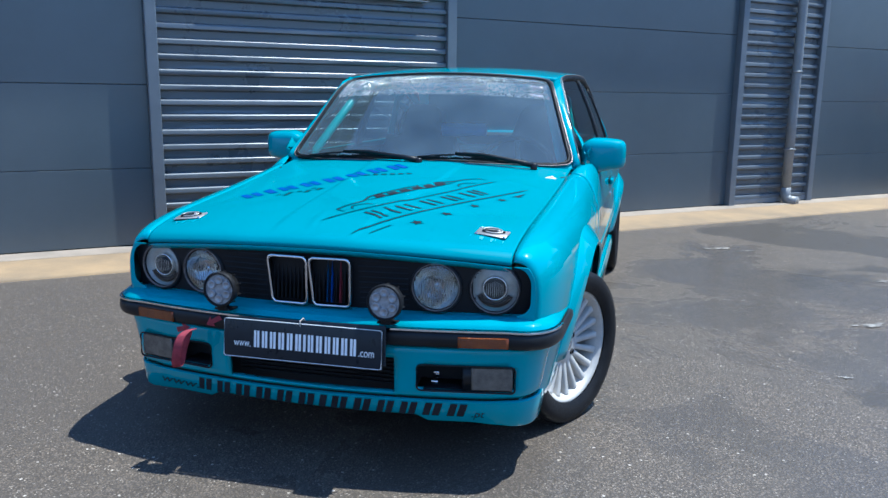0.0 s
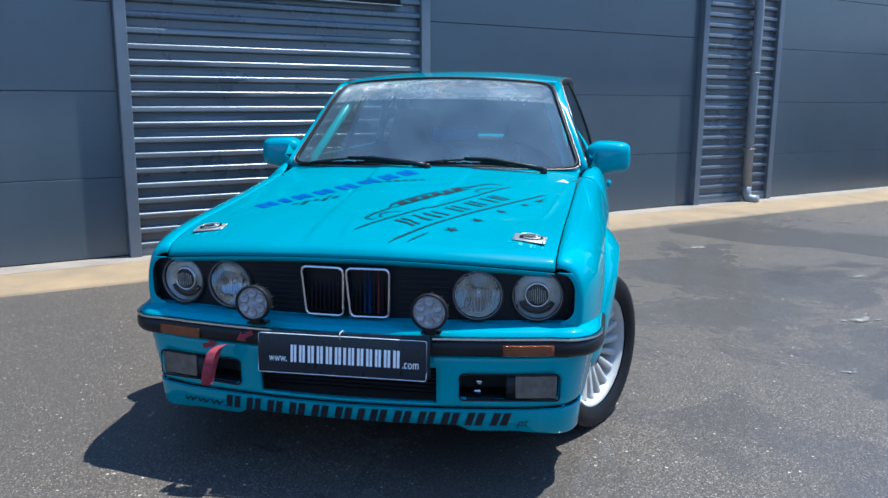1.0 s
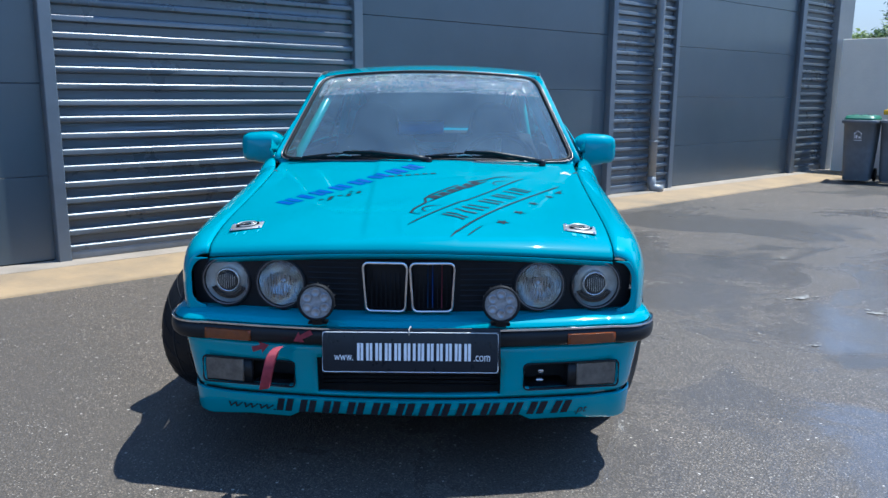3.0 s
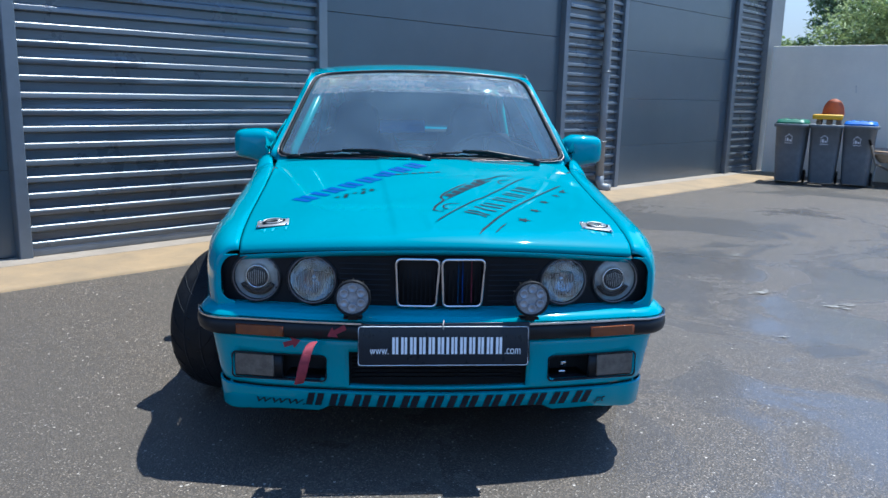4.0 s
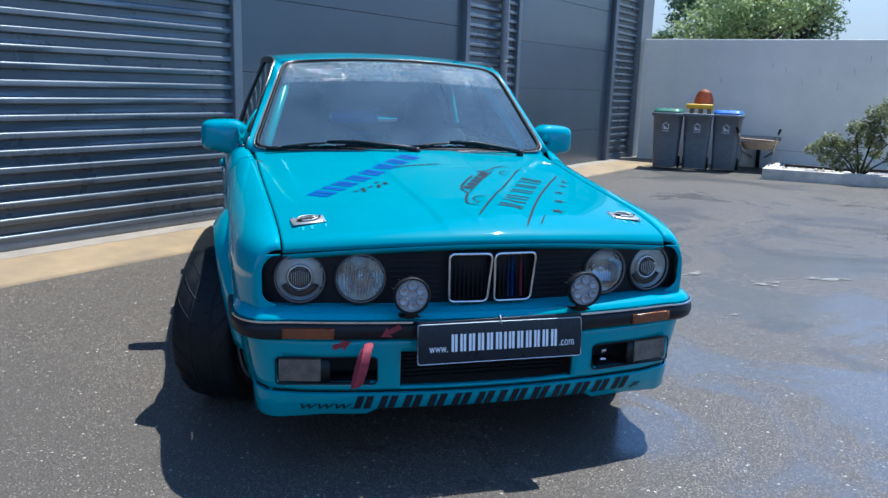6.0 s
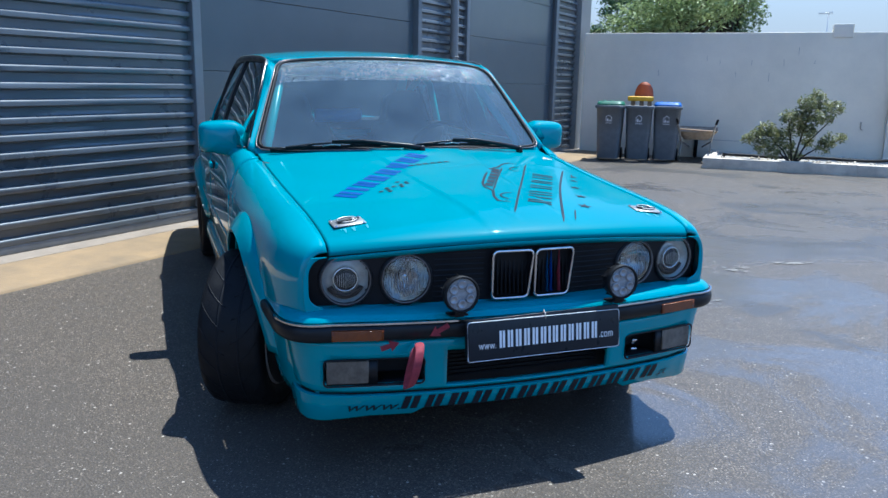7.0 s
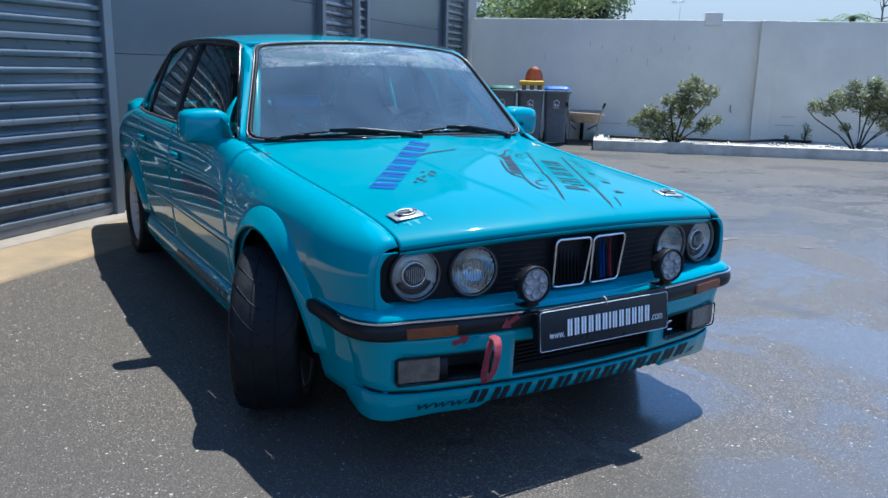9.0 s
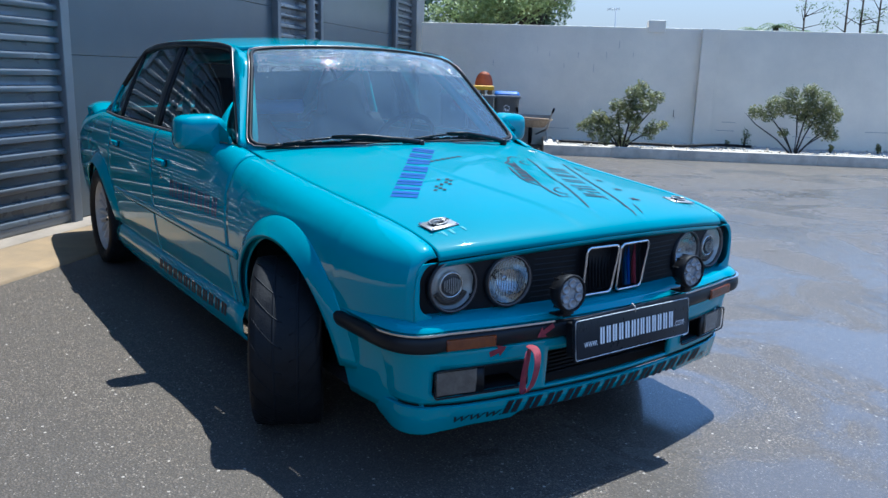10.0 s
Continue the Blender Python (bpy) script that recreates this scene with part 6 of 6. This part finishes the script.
# ---- beyond the wall ----
def tree(at, height, trunk_r, clumps, count, size, mat, seed, label):
    t = thing("tree", label, "tree", at=Matrix.Translation(at))
    rng = random.Random(seed)
    part("trunk", tube([(0, 0, -0.1), (0.05, 0.02, height * 0.2), (-0.04, 0.05, height * 0.42), (0.03, 0, height * 0.6)], (trunk_r, trunk_r * 0.85, trunk_r * 0.7, trunk_r * 0.45), 10), bark, t)
    for c, r in clumps:
        c = Vector(c)
        if rng.random() < 0.75:
            base = Vector((0, 0, height * rng.uniform(0.3, 0.55)))
            part("limb", tube([base, base.lerp(c, 0.5) + Vector((rng.uniform(-0.2, 0.2), rng.uniform(-0.2, 0.2), 0.1)), c], (trunk_r * 0.4, trunk_r * 0.25, trunk_r * 0.08), 6), bark, t)
    part("crown", leaves(clumps, count, size, seed), mat, t, smooth=False)
    return t


def crown(seed, n, rx, ry, z0, z1, r0, r1):
    rng = random.Random(seed)
    out = []
    for _ in range(n):
        a, q = rng.uniform(0, 6.283), rng.random() ** 0.6
        out.append(((rx * q * math.cos(a), ry * q * math.sin(a), rng.uniform(z0, z1)), rng.uniform(r0, r1)))
    return out


def away(dx, dy, dist):
    return Vector((-1.77 + dx * dist, -1.53 + dy * dist, 0))


tree(away(0.53, 0.848, 19.0), 3.2, 0.1, crown(1, 8, 0.7, 0.7, 1.7, 2.35, 0.2, 0.36), 3600, 0.055, leaf_light, 61, "light green tree behind the yard wall")
tree(away(0.606, 0.795, 20.5), 5.0, 0.2, crown(2, 17, 1.25, 1.25, 1.6, 5.2, 0.4, 0.7), 13000, 0.062, leaf_dark, 62, "dark green broadleaf tree behind the yard wall")
tree(away(0.625, 0.78, 18.6), 4.2, 0.16, crown(3, 18, 1.3, 1.3, 1.7, 3.4, 0.35, 0.65), 13000, 0.055, leaf_light, 63, "light green broadleaf tree behind the yard wall")
tree(away(0.66, 0.751, 21.5), 5.2, 0.2, crown(4, 17, 1.0, 1.0, 2.0, 5.4, 0.4, 0.7), 11000, 0.062, leaf_dark, 64, "dark green tree with a ragged crown behind the wall")
tree(away(0.49, 0.872, 24.0), 5.0, 0.2, crown(5, 9, 0.9, 0.9, 1.6, 2.5, 0.3, 0.45), 3600, 0.062, leaf_light, 65, "light green tree beside the hall")


def palm(at, h, seed):
    t = thing("palm_tree", "distant palm with a drooping crown of fronds", "palm tree", at=Matrix.Translation(at))
    rng = random.Random(seed)
    part("trunk", tube([(0, 0, 0), (0.1, 0, h * 0.5), (0, 0.05, h)], (0.2, 0.17, 0.14), 8), bark, t)
    for k in range(22):
        a, up, ln = rng.uniform(0, 6.283), rng.uniform(-0.2, 1.0), rng.uniform(1.1, 1.7)
        d = Vector((math.cos(a), math.sin(a), 0))
        spine = [Vector((0, 0, h)) + d * ln * q + Vector((0, 0, up * q * 0.9 - 1.1 * q * q)) for q in lin(0, 1, 8)]
        bm = bmesh.new()
        s = d.cross(Vector((0, 0, 1)))
        for i in range(7):
            for sg in (-1, 1):
                for f in (0.0, 0.5):
                    p = spine[i].lerp(spine[i + 1], f)
                    tip = p + s * sg * 0.32 * (1 - 0.6 * i / 7) + d * 0.12 - Vector((0, 0, 0.16))
                    bm.faces.new([bm.verts.new(q) for q in (p, p + d * 0.05, tip)])
        part("frond", bm, leaf_dark, t, smooth=False)
    return t


palm(away(0.838, 0.545, 44.0), 4.0, 7)
palm(away(0.826, 0.563, 46.0), 3.9, 8)
palm(away(0.852, 0.523, 48.0), 4.0, 9)
rng = random.Random(77)
for dx, dy, dist, h in ((0.853, 0.522, 40.0, 5.6), (0.874, 0.486, 38.0, 6.5), (0.881, 0.473, 38.5, 6.8), (0.889, 0.458, 39.0, 6.4), (0.897, 0.442, 40.0, 6.0)):
    t = thing("bare_tree", "thin tree with few leaves far beyond the wall", "tree", at=Matrix.Translation(away(dx, dy, dist)))
    part("trunk", tube([(0, 0, 0), (0.08, 0, h * 0.5), (-0.05, 0, h)], (0.06, 0.045, 0.02), 7), bark, t)
    cl = []
    for k in range(11):
        a, z = rng.uniform(0, 6.283), rng.uniform(h * 0.5, h * 0.95)
        e = Vector((math.cos(a) * 0.9, math.sin(a) * 0.9, z + rng.uniform(0.1, 0.6)))
        part("branch", tube([(0, 0, z), e * 0.5 + Vector((0, 0, z * 0.5)), e], (0.022, 0.015, 0.007), 5), bark, t)
        cl.append((tuple(e), 0.3))
    part("foliage", leaves(cl, 300, 0.06, int(h * 100 + dx * 100)), leaf_dark, t, smooth=False)

ant = thing("aerial", "thin metal television aerial on a pole", "aerial", at=Matrix.Translation(away(0.727, 0.687, 30.0)))
part("pole", tube([(0, 0, 0), (0, 0, 3.62)], 0.016, 8), steel, ant)
part("boom", tube([(-0.22, 0.19, 3.58), (0.08, -0.07, 3.61)], 0.012, 6), steel, ant)
for k in range(6):
    c = Vector((-0.22, 0.19, 3.58)).lerp(Vector((0.08, -0.07, 3.61)), k / 5)
    part("element", tube([c - Vector((0.0, 0.0, 0.06)), c + Vector((0.0, 0.0, 0.06))], 0.007, 5), steel, ant)

# pale chips and a strip of worn paint on the asphalt
rng = random.Random(8)
chip_mat = material("pale_worn_paint", (0.3, 0.275, 0.245), 0.8, 0, (0.15, 0.137, 0.12), 40, 0.3, 90)
def blot(cx, cy, rx, ry, rot, seed):
    r2 = random.Random(seed)
    bm = bmesh.new()
    for j in range(9):
        g = 0.62 if j == 0 else r2.uniform(0.1, 0.34)
        ox, oy = (0, 0) if j == 0 else (r2.uniform(-1, 1) * rx, r2.uniform(-1, 1) * ry)
        pts, n = [], 22
        for k in range(n):
            a = 2 * math.pi * k / n
            f = g * r2.uniform(0.5, 1.0)
            x, y = ox + rx * f * math.cos(a), oy + max(ry, rx * 0.5) * f * math.sin(a)
            pts.append((cx + x * math.cos(rot) - y * math.sin(rot), cy + x * math.sin(rot) + y * math.cos(rot)))
        flat(pts, lambda u, v: Vector((u, v, 0.004 + 0.0003 * j)), bm, step=1.0)
    ob = part("worn_mark", bm, chip_mat, smooth=False)
    tagged(ob, "pale ragged mark of worn paint on the asphalt", "worn mark", "worn marks", "structure")
for i, (x, y, rx, ry, rot) in enumerate(((2.15, 2.32, 0.10, 0.045, 0.3), (2.42, 2.0, 0.08, 0.04, -0.6), (2.52, 2.02, 0.07, 0.035, -0.4), (2.95, 2.05, 0.14, 0.03, -0.1), (1.83, 1.42, 0.035, 0.015, 0.2), (1.55, 4.35, 0.12, 0.05, 0.4), (1.75, 4.3, 0.06, 0.03, 0.1), (2.48, 3.45, 0.07, 0.03, 0.3), (3.3, 1.6, 0.06, 0.02, -0.5))):
    blot(x, y, rx, ry, rot, 90 + i)
